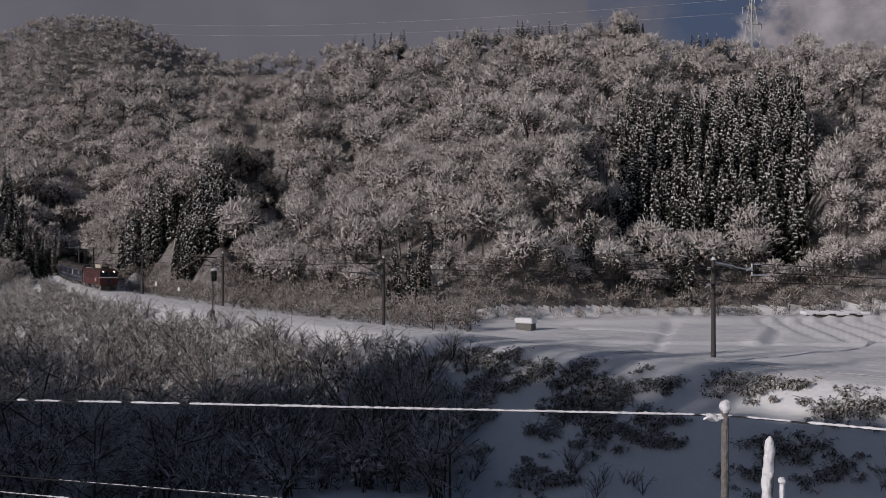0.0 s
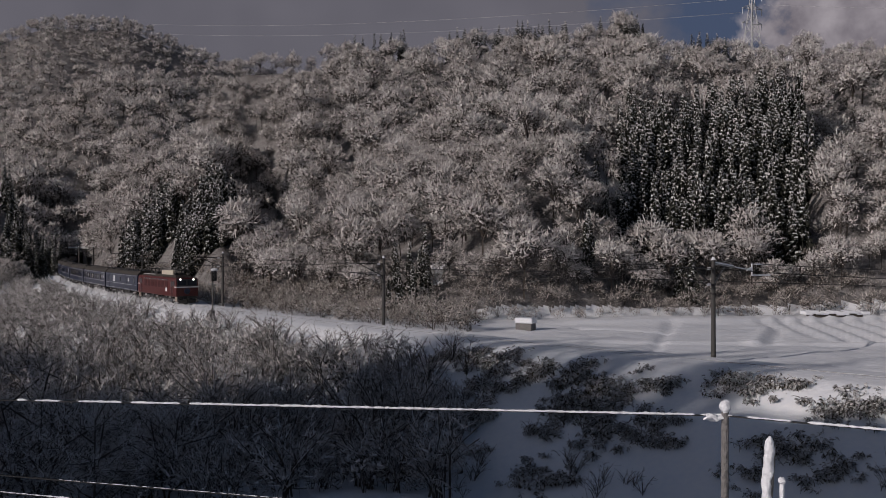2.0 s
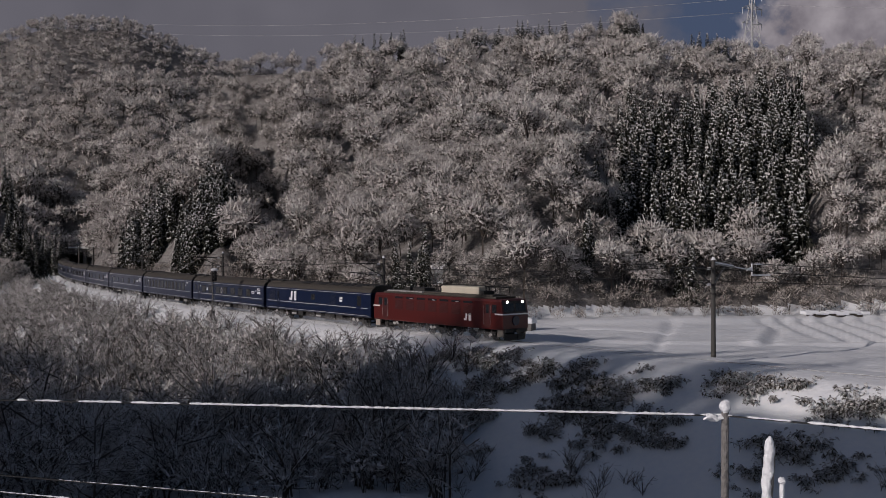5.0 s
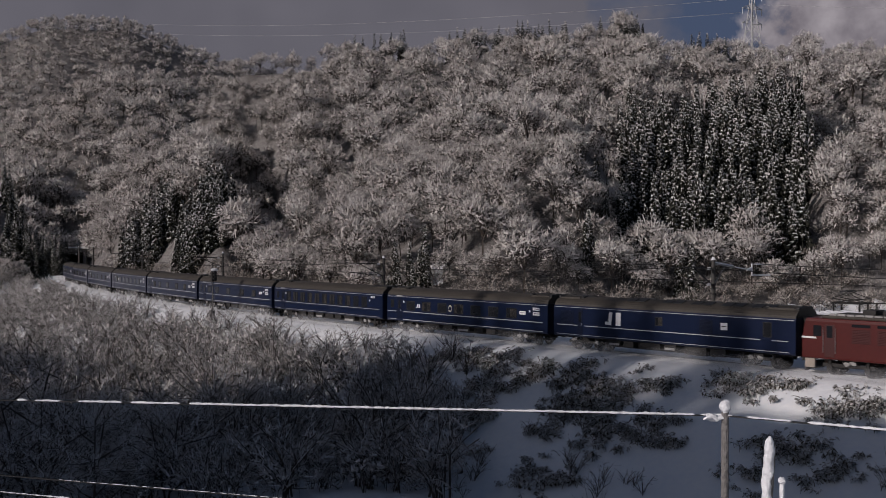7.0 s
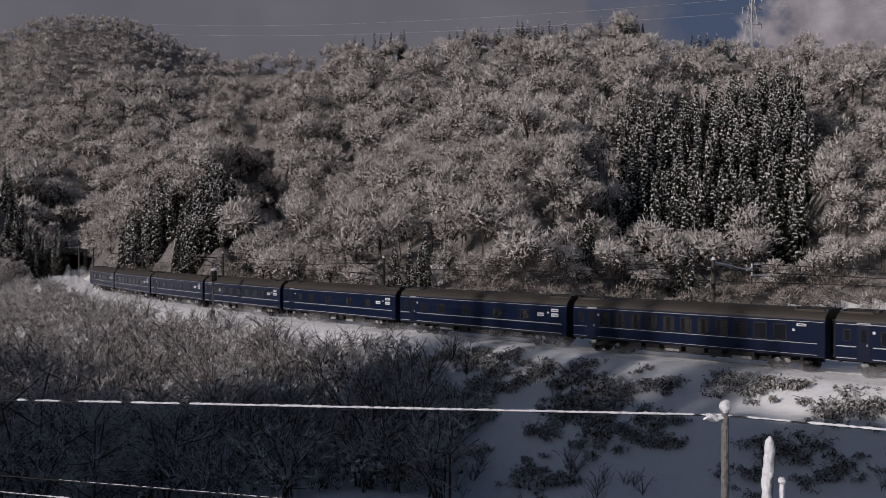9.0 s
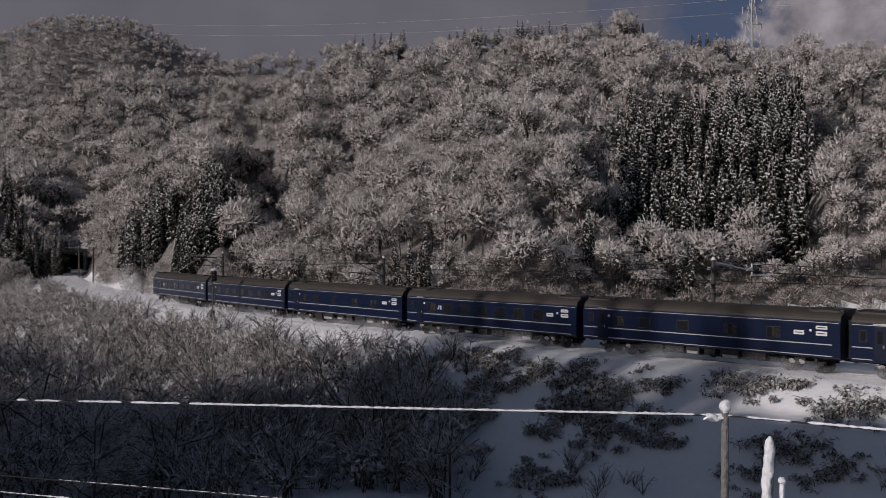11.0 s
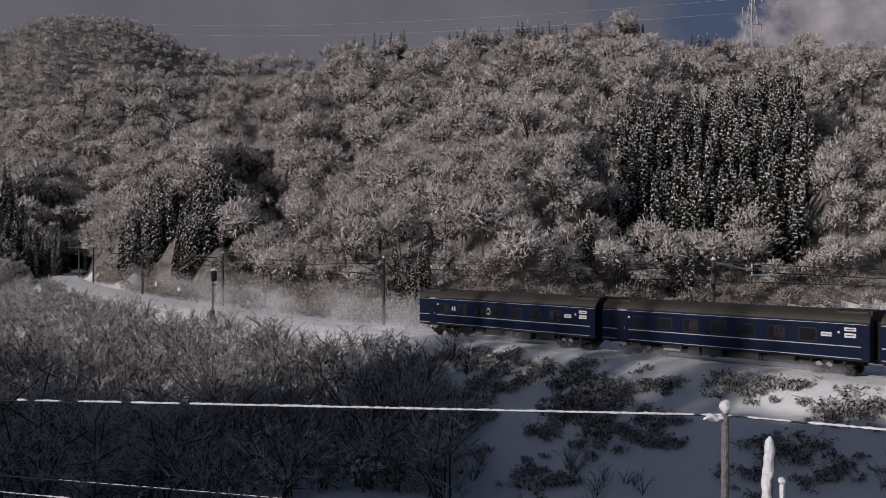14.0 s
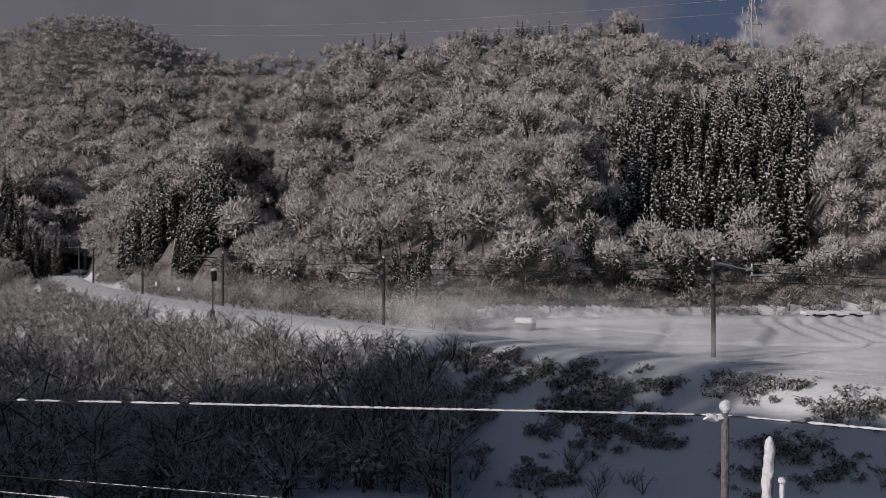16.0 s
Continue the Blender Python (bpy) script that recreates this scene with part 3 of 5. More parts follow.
def snowy_shrub(seed, height, spread, stems, subs, twigs, thick=1.0):
    """A many-stemmed bare shrub in triangles: arching stems, side branches and twigs, with snow along their upper sides."""
    rng = np.random.RandomState(seed)
    ds, de, d0, d1, ss, se, sw = [], [], [], [], [], [], []
    up = np.array([0, 0, 1.0])
    for k in range(stems):
        az = 2.399 * k + rng.uniform(-0.5, 0.5)
        rad = np.array([math.cos(az), math.sin(az), 0])
        reach, high, sag = spread * rng.uniform(0.35, 1.1), height * rng.uniform(0.6, 1.05), rng.uniform(0.1, 0.55)
        side = np.array([-rad[1], rad[0], 0]) * rng.normal() * 0.25 * spread
        base = np.array([rng.normal(), rng.normal(), 0]) * 0.10 * spread - up * 0.3
        t = np.linspace(0, 1, 6)[:, None]
        pts = base + rad * reach * t ** 1.5 + side * t * t + up * high * (t * (1 + sag) - sag * t * t)
        for i in range(5):
            a, b, f = pts[i], pts[i + 1], 1 - i / 5.5
            ds.append(a), de.append(b), d0.append(0.085 * thick * f + 0.02), d1.append(0.07 * thick * f + 0.015)
            if i > 0 and rng.rand() < 0.6:
                ss.append(a + up * 0.04), se.append(b + up * 0.04), sw.append(0.07 * thick)
        for j in range(subs):
            f = rng.uniform(0.15, 1.0)
            i = min(4, int(f * 5))
            q = pts[i] + (pts[i + 1] - pts[i]) * (f * 5 - i)
            go = (pts[i + 1] - pts[i]) / np.linalg.norm(pts[i + 1] - pts[i]) * 0.5 + rng.normal(size=3) * 0.55 + up * 0.15
            e = q + go * height * rng.uniform(0.16, 0.30)
            ds.append(q), de.append(e), d0.append(0.04 * thick), d1.append(0.018 * thick)
            if rng.rand() < 0.75:
                ss.append(q + up * 0.03), se.append(e + up * 0.03), sw.append(0.055 * thick)
            for m in range(twigs):
                g = q + (e - q) * rng.uniform(0.1, 1.0)
                h = g + (go * 0.5 + rng.normal(size=3) * 0.55) * height * rng.uniform(0.05, 0.13)
                ss.append(g), se.append(h), sw.append((0.05 if rng.rand() < 0.8 else -0.035) * thick)
    dark = tri_strips(ds, de, np.array(d0), np.array(d1), rng)
    a, b, w = np.array(ss), np.array(se), np.array(sw)
    c = np.cross(b - a, rng.normal(size=a.shape) * 0.6 + np.array([-0.5, -0.6, 0.9]))
    c /= np.linalg.norm(c, axis=1, keepdims=True) + 1e-9
    c = c * np.abs(w)[:, None] * 0.5
    tri = np.stack([a - c, a + c, b], 1)
    return np.concatenate([dark, tri[w < 0].reshape(-1, 3)]), tri[w > 0].reshape(-1, 3)


def bamboo_template(seed, height, stems, leaf):
    """A clump of low bamboo grass in triangles: bowed stems with drooping leaves, snow lying on some of them."""
    rng = np.random.RandomState(seed)
    dark, white = [], []
    up = np.array([0, 0, 1.0])
    for k in range(stems):
        az = rng.uniform(0, 2 * math.pi)
        rad, tan = np.array([math.cos(az), math.sin(az), 0]), np.array([-math.sin(az), math.cos(az), 0])
        base = np.array([rng.normal(), rng.normal(), 0]) * height * 0.45 - up * 0.05
        tip = base + rad * height * rng.uniform(0.2, 0.8) + up * height * rng.uniform(0.35, 0.95)
        dark.append([base - tan * 0.02, base + tan * 0.02, tip])
        for j in range(6):
            q = base + (tip - base) * rng.uniform(0.35, 1.0)
            a2 = az + rng.normal() * 1.1
            go = np.array([math.cos(a2), math.sin(a2), rng.uniform(-1.0, 0.15)]) * leaf * rng.uniform(0.6, 1.3)
            c = np.cross(go, up + rng.normal(size=3) * 0.4)
            c = c / (np.linalg.norm(c) + 1e-9) * leaf * 0.17
            m = q + go * 0.45 + up * 0.03
            leafs = white if rng.rand() < 0.55 else dark
            leafs.append([q, m + c, m - c])
            leafs.append([m + c, q + go, m - c])
            if rng.rand() < 0.45:
                lift = up * 0.035
                white.append([q + lift, m + c * 1.1 + lift, q + go * 0.95 + lift])
                white.append([q + lift, q + go * 0.95 + lift, m - c * 1.1 + lift])
    return np.array(dark).reshape(-1, 3), np.array(white).reshape(-1, 3)


# patches of bamboo grass on the bank: x, y, radius
PATCHES = ((2.6, 77.6, 1.5), (4.4, 75.6, 1.6), (3.6, 72.4, 1.3), (5.4, 71.0, 1.3), (7.0, 71.2, 1.2), (9.4, 69.0, 1.5), (10.6, 66.6, 1.6), (9.6, 65.4, 1.6),
           (8.6, 66.6, 1.4), (10.2, 63.4, 1.5), (9.7, 62.0, 1.3), (2.4, 65.6, 0.5), (5.2, 60.8, 1.4), (6.6, 59.2, 1.2), (12.7, 59.5, 0.6), (13.4, 58.4, 0.8),
           (13.2, 64.6, 0.8), (17.8, 61.4, 1.1), (19.2, 59.9, 1.1), (20.6, 58.9, 0.9), (22.0, 55.2, 1.3), (23.3, 54.4, 1.5), (17.8, 55.6, 1.0), (18.8, 53.4, 1.2),
           (16.3, 53.0, 1.1), (20.0, 50.6, 1.4), (1.6, 70.0, 1.3))


def build_valley_brush():
    rng = np.random.RandomState(31)
    shrub = [snowy_shrub(220 + k, 4.6, 2.9, 12, 8, 8, 1.7) for k in range(8)]
    far_shrub = [snowy_shrub(250 + k, 4.4, 2.7, 10, 7, 8, 2.0) for k in range(6)]
    scrub = [snowy_shrub(230 + k, 2.5, 1.5, 8, 6, 7, 0.8) for k in range(6)]
    sasa = [bamboo_template(140 + k, 0.60, 12, 0.27) for k in range(8)]

    def thicket(u, r, x, y):
        s, n = beside_track(x, y)
        return (n > 7.5) & (u < 0.012 - (n - 14) * 0.0012) & (r < 265)

    for pool, gap, r0, r1, where in ((shrub, 3.1, 40, 112, "near part of the "), (far_shrub, 4.2, 112, 265, "")):
        p = spaced(gap, -0.47, 0.08, r0, r1, rng, thicket)
        p[:, 3] = np.clip((beside_track(p[:, 0], p[:, 1])[1] + 1) / 16, 0.5, 1.0)
        plant("valley_thicket", "snow-laden bare thicket in the " + where + "valley below the line", "thicket", pool, p, [BARK, FROST_NEAR], rng, (0.5, 1.3), 3)
    fill = [frosted_tree(280 + k, 2.6, 1.7, 6, 150, 0.12, low=0.05, fine=1.3) for k in range(6)]
    p = np.concatenate([spaced(2.2, -0.47, 0.05, 50, 105, rng, thicket), spaced(3.0, -0.47, 0.05, 105, 265, rng, thicket)])
    p[:, 2] -= 0.5
    plant("valley_brush", "low snow-covered brush filling the valley floor", "brush", fill, p, [BARK, FROST_DUSK], rng, (0.7, 1.3), 3)
    p = spaced(1.7, -0.40, 0.03, 68, 235, rng, lambda u, r, x, y: (np.abs(beside_track(x, y)[1] - 7.4) < 2.2) & (waves(x, y, 9, 25) > -0.45))
    plant("bank_scrub", "frost-covered scrub on the railway bank", "scrub", scrub, p, [BARK, FROST_NEAR], rng, (0.6, 1.15), 3)
    p = [scatter(1500, -0.02, 0.50, 45, 105, rng, lambda u, r, x, y: (np.abs(beside_track(x, y)[1] - 5.6) < 0.9) & (waves(x, y, 5, 22) > -0.2))[:190],
         scatter(2500, -0.01, 0.24, 55, 85, rng, lambda u, r, x, y: (np.abs(beside_track(x, y)[1] - 8) < 3.2) & (waves(x, y, 4, 27) > 0.15))[:150]]
    for x, y, wide in PATCHES:
        k = int(9 * wide * wide) + 3
        a, d = rng.uniform(0, 2 * math.pi, k), wide * 0.62 * np.abs(rng.normal(size=k))
        px, py = x + d * np.cos(a) * 1.25, y + d * np.sin(a)
        p.append(np.stack([px, py, ground_z(px, py), np.ones(k)], 1))
    plant("bamboo_grass", "bamboo grass bowed under snow on the steep bank", "bamboo grass", sasa, np.concatenate(p), [WEED_DARK, CLUMP], rng, (0.6, 1.2), 3)
    q = scatter(900, -0.02, 0.50, 42, 72, rng, lambda u, r, x, y: (beside_track(x, y)[1] > 9) & (waves(x, y, 11, 24) > 0.0))
    plant("bank_scrub", "thin bare scrub on the lower snowy bank", "scrub", [snowy_shrub(270 + k, 1.5, 0.9, 6, 4, 3, 0.45) for k in range(4)], q[:70], [BARK, FROST_NEAR], rng, (0.6, 1.2), 3)


build_valley_brush()


def build_ridge_trees():
    """Trees on the mountainside behind the road, whose shade falls across the line."""
    rng = np.random.RandomState(77)
    cedar = [conifer_template(200 + k, 13.0, 42) for k in range(3)]
    bare = [tree_template(210 + k, 10.0, 4.0, 8, 4, 5, 0.16) for k in range(3)]
    rows = []
    for k in range(210):
        along, q = rng.uniform(-215, -69), -RIDGE_BACK + rng.uniform(-8, 6)
        x, y = 0.57 * q + 0.82 * along, 0.82 * q - 0.57 * along
        rows.append((x, y, float(ground_z(x, y)[0]), rng.uniform(0.45, 0.85)))
    plant("ridge_cedars", "dark cedars on the mountainside above the road", "cedars", cedar, rows[:140], [NEEDLES, CLUMP], rng, corners=3)
    plant("ridge_woods", "bare trees on the mountainside above the road", "woods", bare, rows[140:], [BARK, FROST], rng)


build_ridge_trees()


# ---- small mesh tools ----
def part(name, bm, mat, parent=None, label=""):
    me = bpy.data.meshes.new(name)
    bm.to_mesh(me)
    bm.free()
    me.materials.append(mat)
    ob = new(name, me)
    if parent is not None:
        ob.parent = parent
    if label:
        tagged(ob, label)
    return ob


def box(bm, x, y, z, sx, sy, sz, bevel=0.0, turn=None):
    """Adds a box centred at x, y, z to bm."""
    got = bmesh.ops.create_cube(bm, size=1.0, matrix=Matrix.Translation((x, y, z)) @ (turn or Matrix()) @ Matrix.Diagonal((sx, sy, sz, 1)))
    if bevel:
        edges = list({e for v in got["verts"] for e in v.link_edges})
        bmesh.ops.bevel(bm, geom=edges, offset=bevel, segments=2, affect="EDGES", profile=0.6)
    return bm


def rod(bm, a, b, r0, r1=None, sides=10):
    """Adds a tapered round rod from a to b."""
    a, b = Vector(a), Vector(b)
    d = b - a
    m = Matrix.Translation((a + b) / 2) @ d.to_track_quat("Z", "Y").to_matrix().to_4x4()
    bmesh.ops.create_cone(bm, cap_ends=True, segments=sides, radius1=r0, radius2=r0 if r1 is None else r1, depth=d.length, matrix=m)
    return bm


def fresh():
    return bmesh.new()

# ---- the train ----
NAVY = material("navy_blue_coach_paint", (0.0042, 0.0095, 0.033), 0.28, other=(0.006, 0.012, 0.037), scale=0.7, amount=0.5, bump=0.03, bump_scale=3)
ROOF = material("sooty_grey_roof", (0.034, 0.029, 0.023), 0.65, other=(0.055, 0.046, 0.036), scale=0.5, amount=0.4, bump=0.1, bump_scale=8)
RED = material("worn_red_locomotive_paint", (0.085, 0.0075, 0.005), 0.38, other=(0.062, 0.006, 0.0045), scale=0.6, amount=0.5, bump=0.05, bump_scale=4)
SILVER = material("pale_stripe_metal", (0.62, 0.62, 0.64), 0.35, metal=0.3, other=(0.5, 0.5, 0.5), scale=2, amount=0.5)
WHITE = material("white_enamel", (0.8, 0.8, 0.8), 0.4, other=(0.72, 0.72, 0.72), scale=3, amount=0.5)
CREAM = material("cream_housing_paint", (0.62, 0.56, 0.45), 0.5, other=(0.5, 0.45, 0.36), scale=1.5, amount=0.5)
GLASS = material("dark_window_glass", (0.012, 0.013, 0.016), 0.08, other=(0.02, 0.02, 0.022), scale=1, amount=0.5)
CURTAIN = material("drawn_beige_curtain", (0.085, 0.075, 0.065), 0.7, other=(0.06, 0.05, 0.042), scale=3, amount=0.5)
BLACK = material("black_underframe_steel", (0.010, 0.0095, 0.009), 0.65, other=(0.025, 0.022, 0.020), scale=1.2, amount=0.5, bump=0.2, bump_scale=10)
RUBBER = material("black_gangway_rubber", (0.010, 0.010, 0.011), 0.6, other=(0.02, 0.02, 0.02), scale=2, amount=0.5)
GREYMETAL = material("grey_galvanised_steel", (0.30, 0.30, 0.30), 0.5, metal=0.5, other=(0.22, 0.22, 0.22), scale=2, amount=0.5)
CAKED = material("snow_caked_on_gear", (0.50, 0.49, 0.48), 0.8, other=(0.16, 0.15, 0.14), scale=4.5, amount=0.5)
LAMP_ON = material("lit_headlamp", (1.0, 0.93, 0.8), 0.3, emit=9.0)

LOCO = 16.9
PITCH = 20.0
FRONT_AT = 77.95
SPEED = 20.72
RUN = ((0.0, 0.07), (1.5, -0.13), (3.5, 0.05), (6.3, 0.15), (7.0, 0.1), (9.0, 0.3), (12.5, -0.15), (14.5, -0.05), (16.0, 0.0))
GAIN = ((0, 0.0), (4, 0.0), (6.5, 0.4), (7.5, 0.65), (9, 0.75), (11.5, 0.45), (13, 0.35), (14.5, 0.15), (15, 0.0), (16, 0.0))


def shell(bm, length, outline, x0=0.0):
    """A closed tube of the cross-section outline (y, z), running along x."""
    ends = []
    for x in (x0 - length / 2, x0 + length / 2):
        ends.append([bm.verts.new((x, y, z)) for y, z in outline])
    n = len(outline)
    for i in range(n):
        bm.faces.new((ends[0][i], ends[0][(i + 1) % n], ends[1][(i + 1) % n], ends[1][i]))
    bm.faces.new(ends[0])
    bm.faces.new(ends[1][::-1])
    bmesh.ops.recalc_face_normals(bm, faces=bm.faces[:])
    return bm


SIDE = ((-1.38, 1.02), (-1.45, 1.10), (-1.45, 3.12), (-1.36, 3.32), (1.36, 3.32), (1.45, 3.12), (1.45, 1.10), (1.38, 1.02))
TOP = tuple((1.38 * math.cos(a), 3.29 + 0.68 * math.sin(a)) for a in [math.pi * k / 14 for k in range(15)])


def bogie(parent, x, wheelbase=2.1):
    b = fresh()
    for y in (-1.02, 1.02):
        box(b, 0, y, 0.62, wheelbase + 0.9, 0.14, 0.22, 0.03)
        box(b, 0, y, 0.80, 0.7, 0.2, 0.3, 0.03)
        for k in (-1, 1):
            box(b, k * wheelbase / 2, y * 1.05, 0.46, 0.34, 0.2, 0.34, 0.04)
            rod(b, (k * wheelbase / 2, y * 1.05, 0.6), (k * wheelbase / 2, y * 1.05, 0.95), 0.11, sides=8)
    box(b, 0, 0, 0.75, 0.5, 2.0, 0.25, 0.03)
    bog = part("bogie", b, BLACK, parent)
    bog.location = (x, 0, 0)
    for k in (-1, 1):
        b = fresh()
        for y in (-0.58, 0.58):
            rod(b, (0, y - 0.065, 0), (0, y + 0.065, 0), 0.43, sides=20)
        rod(b, (0, -0.7, 0), (0, 0.7, 0), 0.08, sides=8)
        w = part("wheelset", b, BLACK, bog, "dark steel wheelset dusted with snow")
        w.location = (k * wheelbase / 2, 0, 0.43)
    rng = random.Random(int(x * 10) + 3)
    for k in range(2):
        b = fresh()
        bmesh.ops.create_icosphere(b, subdivisions=2, radius=0.17, matrix=Matrix.Diagonal((1.2, 0.35, 0.8, 1)))
        for v in b.verts:
            v.co *= 1 + 0.7 * noise.noise(v.co * 7 + Vector((k, x, 0)))
        lump = part("caked_snow", b, CAKED, bog, "packed snow clinging to the running gear")
        lump.location = (rng.uniform(-1.2, 1.2), -1.14, rng.uniform(0.5, 0.85))
    return bog


MESHES = {}


def shared(key, make, mat):
    """One mesh for all pieces of a kind."""
    if key not in MESHES:
        bm = make()
        me = bpy.data.meshes.new(key[0])
        bm.to_mesh(me)
        bm.free()
        me.materials.append(mat)
        MESHES[key] = me
    return MESHES[key]


def piece(name, key, make, mat, parent, place, label=""):
    ob = new(name, shared((name, *key), make, mat))
    ob.parent, ob.location = parent, place
    if label:
        tagged(ob, label)
    return ob


def side_window(car, x, w, h, z, curtain):
    """A window on each side: rubber surround, pane, and a drawn or parted curtain behind the glass."""
    for y in (-1.452, 1.452):
        surround = piece("window", (w, h), lambda: box(fresh(), 0, 0, 0, w + 0.10, 0.03, h + 0.10, 0.012), RUBBER, car, (x, y, z))
        out = -0.012 if y < 0 else 0.012
        pane = piece("pane", (w, h), lambda: box(fresh(), 0, 0, 0, w, 0.018, h, 0.005), GLASS, surround, (0, out, 0))
        if curtain:
            for k in ((-1, 1) if curtain == 2 else (1,)):
                cw = w * (0.30 if curtain == 2 else 0.62)
                piece("curtain", (cw, h), lambda: pleats(cw, h * 0.94), CURTAIN, surround, (k * (w - cw) / 2 * 0.96, out * 1.9, 0))


def pleats(w, h):
    b = fresh()
    n = max(6, int(w / 0.045))
    rows = [[b.verts.new((-w / 2 + w * i / n, 0.006 * math.cos(math.pi * i), z)) for i in range(n + 1)] for z in (-h / 2, h / 2)]
    for i in range(n):
        b.faces.new((rows[0][i], rows[0][i + 1], rows[1][i + 1], rows[1][i]))
    bmesh.ops.solidify(b, geom=b.faces[:], thickness=0.004)
    return b


def stripe(car, z, x0, x1, w=0.045):
    for y in (-1.456, 1.456):
        piece("stripe", (round(x1 - x0, 2), w), lambda: box(fresh(), 0, 0, 0, x1 - x0, 0.016, w, 0.004), SILVER, car, ((x0 + x1) / 2, y, z), "thin silver stripe along the side")


def plate(car, x, z, w, h, name="sign_plate", mat=None, label="small white enamel plate with unreadable dark line"):
    for y in (-1.458, 1.458):
        ob = piece(name, (w, h), lambda: box(fresh(), 0, 0, 0, w, 0.02, h, 0.03 if min(w, h) > 0.12 else 0.008), mat or WHITE, car, (x, y, z), label)
        if name == "sign_plate" and w > 0.4:
            piece("lettering", (w,), lambda: box(fresh(), 0, 0, 0, w * 0.7, 0.006, 0.05), BLACK, ob, (0, -0.012 if y < 0 else 0.012, 0))


def mark(car, x, z, size):
    """The operator's mark, as two plain slanting white shapes."""
    for y in (-1.457, 1.457):
        b = fresh()
        k = size
        slant = Matrix.Rotation(radians(8), 4, "Y")
        box(b, -0.34 * k, 0, 0, 0.30 * k, 0.02, 0.95 * k, 0.008, slant)
        box(b, -0.62 * k, 0, -0.34 * k, 0.34 * k, 0.019, 0.22 * k, 0.006)
        box(b, 0.40 * k, 0, 0.0, 0.44 * k, 0.019, 0.95 * k, 0.05)
        ob = part("operator_mark", b, WHITE, car, "white painted company mark")
        ob.location = (x, y, z)


def roof_gear(car, length, hatches=()):
    """Dark hoods over both ends with a pale panel between, and hatches where a roof has them."""
    for k in (-1, 1):
        b = fresh()
        box(b, k * (length / 2 - 0.16), 0, 3.72, 0.24, 1.9, 0.52, 0.09)
        box(b, k * (length / 2 - 2.25), 0, 3.74, 0.28, 1.7, 0.50, 0.09)
        box(b, k * (length / 2 - 1.2), 0, 3.985, 2.1, 0.7, 0.05, 0.02)
        part("roof_hood", b, RUBBER, car, "black hood over the end of the roof")
        b = fresh()
        box(b, k * (length / 2 - 1.2), 0, 3.73, 1.85, 1.95, 0.34, 0.06)
        part("roof_panel", b, ROOF, car)
    for x in hatches:
        for dx in (-0.42, 0.42):
            for y in (-0.62, 0.62):
                b = box(fresh(), x + dx, y, 3.90, 0.74, 0.66, 0.09, 0.03, Matrix.Rotation(radians(17 if y < 0 else -17), 4, "X"))
                part("roof_hatch", b, RUBBER, car, "dark louvred hatch on the roof")


def underfloor(car, length, seed):
    rng = random.Random(seed)
    x = -length / 2 + 5.0
    while x < length / 2 - 5.2:
        w = rng.uniform(0.8, 1.9)
        h = rng.uniform(0.35, 0.62)
        for y in (0.95, -0.95):
            ob = part("equipment_box", box(fresh(), x + w / 2, y, 1.0 - h / 2, w, 0.7, h, 0.04), BLACK, car)
        if rng.random() < 0.45:
            b = fresh()
            box(b, x + w / 2, -1.31, 1.0 - h * 0.75, w * 0.8, 0.05, h * 0.4, 0.02)
            part("caked_snow", b, CAKED, ob, "packed snow on the underfloor box")
        x += w + rng.uniform(0.15, 0.7)
    b = fresh()
    box(b, 0, 0, 0.98, length - 0.3, 2.3, 0.12, 0.02)
    box(b, 0, 0, 0.70, length - 7.6, 1.5, 0.50, 0.03)
    part("underframe", b, BLACK, car)


def coach_shell(length, colour, seed):
    car = new("sleeping_coach")
    part("body", shell(fresh(), length, SIDE), colour, car)
    part("roof", shell(fresh(), length - 0.05, TOP), ROOF, car)
    underfloor(car, length, seed)
    for x in (-7, 7):
        bogie(car, x)
    for k in (-1, 1):
        b = fresh()
        for i in range(3):
            box(b, k * (length / 2 + 0.06 + 0.09 * i), 0, 2.2, 0.07, 1.15, 2.3, 0.03)
        part("gangway", b, RUBBER, car, "black rubber gangway bellows")
        b = fresh()
        rod(b, (k * (length / 2 - 0.4), 0, 0.88), (k * (length / 2 + 0.36), 0, 0.88), 0.09)
        box(b, k * (length / 2 + 0.3), 0, 0.88, 0.16, 0.26, 0.3, 0.03)
        part("coupler", b, BLACK, car)
    return car


def side_door(car, x, w=0.72):
    for y in (-1.450, 1.450):
        door = piece("side_door", (w,), lambda: box(fresh(), 0, 0, 0, w, 0.03, 1.92, 0.012), NAVY_DARK, car, (x, y, 2.12), "folding entrance door")
        out = -0.016 if y < 0 else 0.016
        piece("pane", (w, "d"), lambda: box(fresh(), 0, 0, 0, w * 0.42, 0.012, 0.72, 0.004), GLASS, door, (0, out, 0.38))
        piece("handle", (w, "h"), lambda: box(fresh(), 0, 0, 0, 0.05, 0.03, 0.16, 0.008), SILVER, door, (w * 0.3, out * 1.4, -0.15))


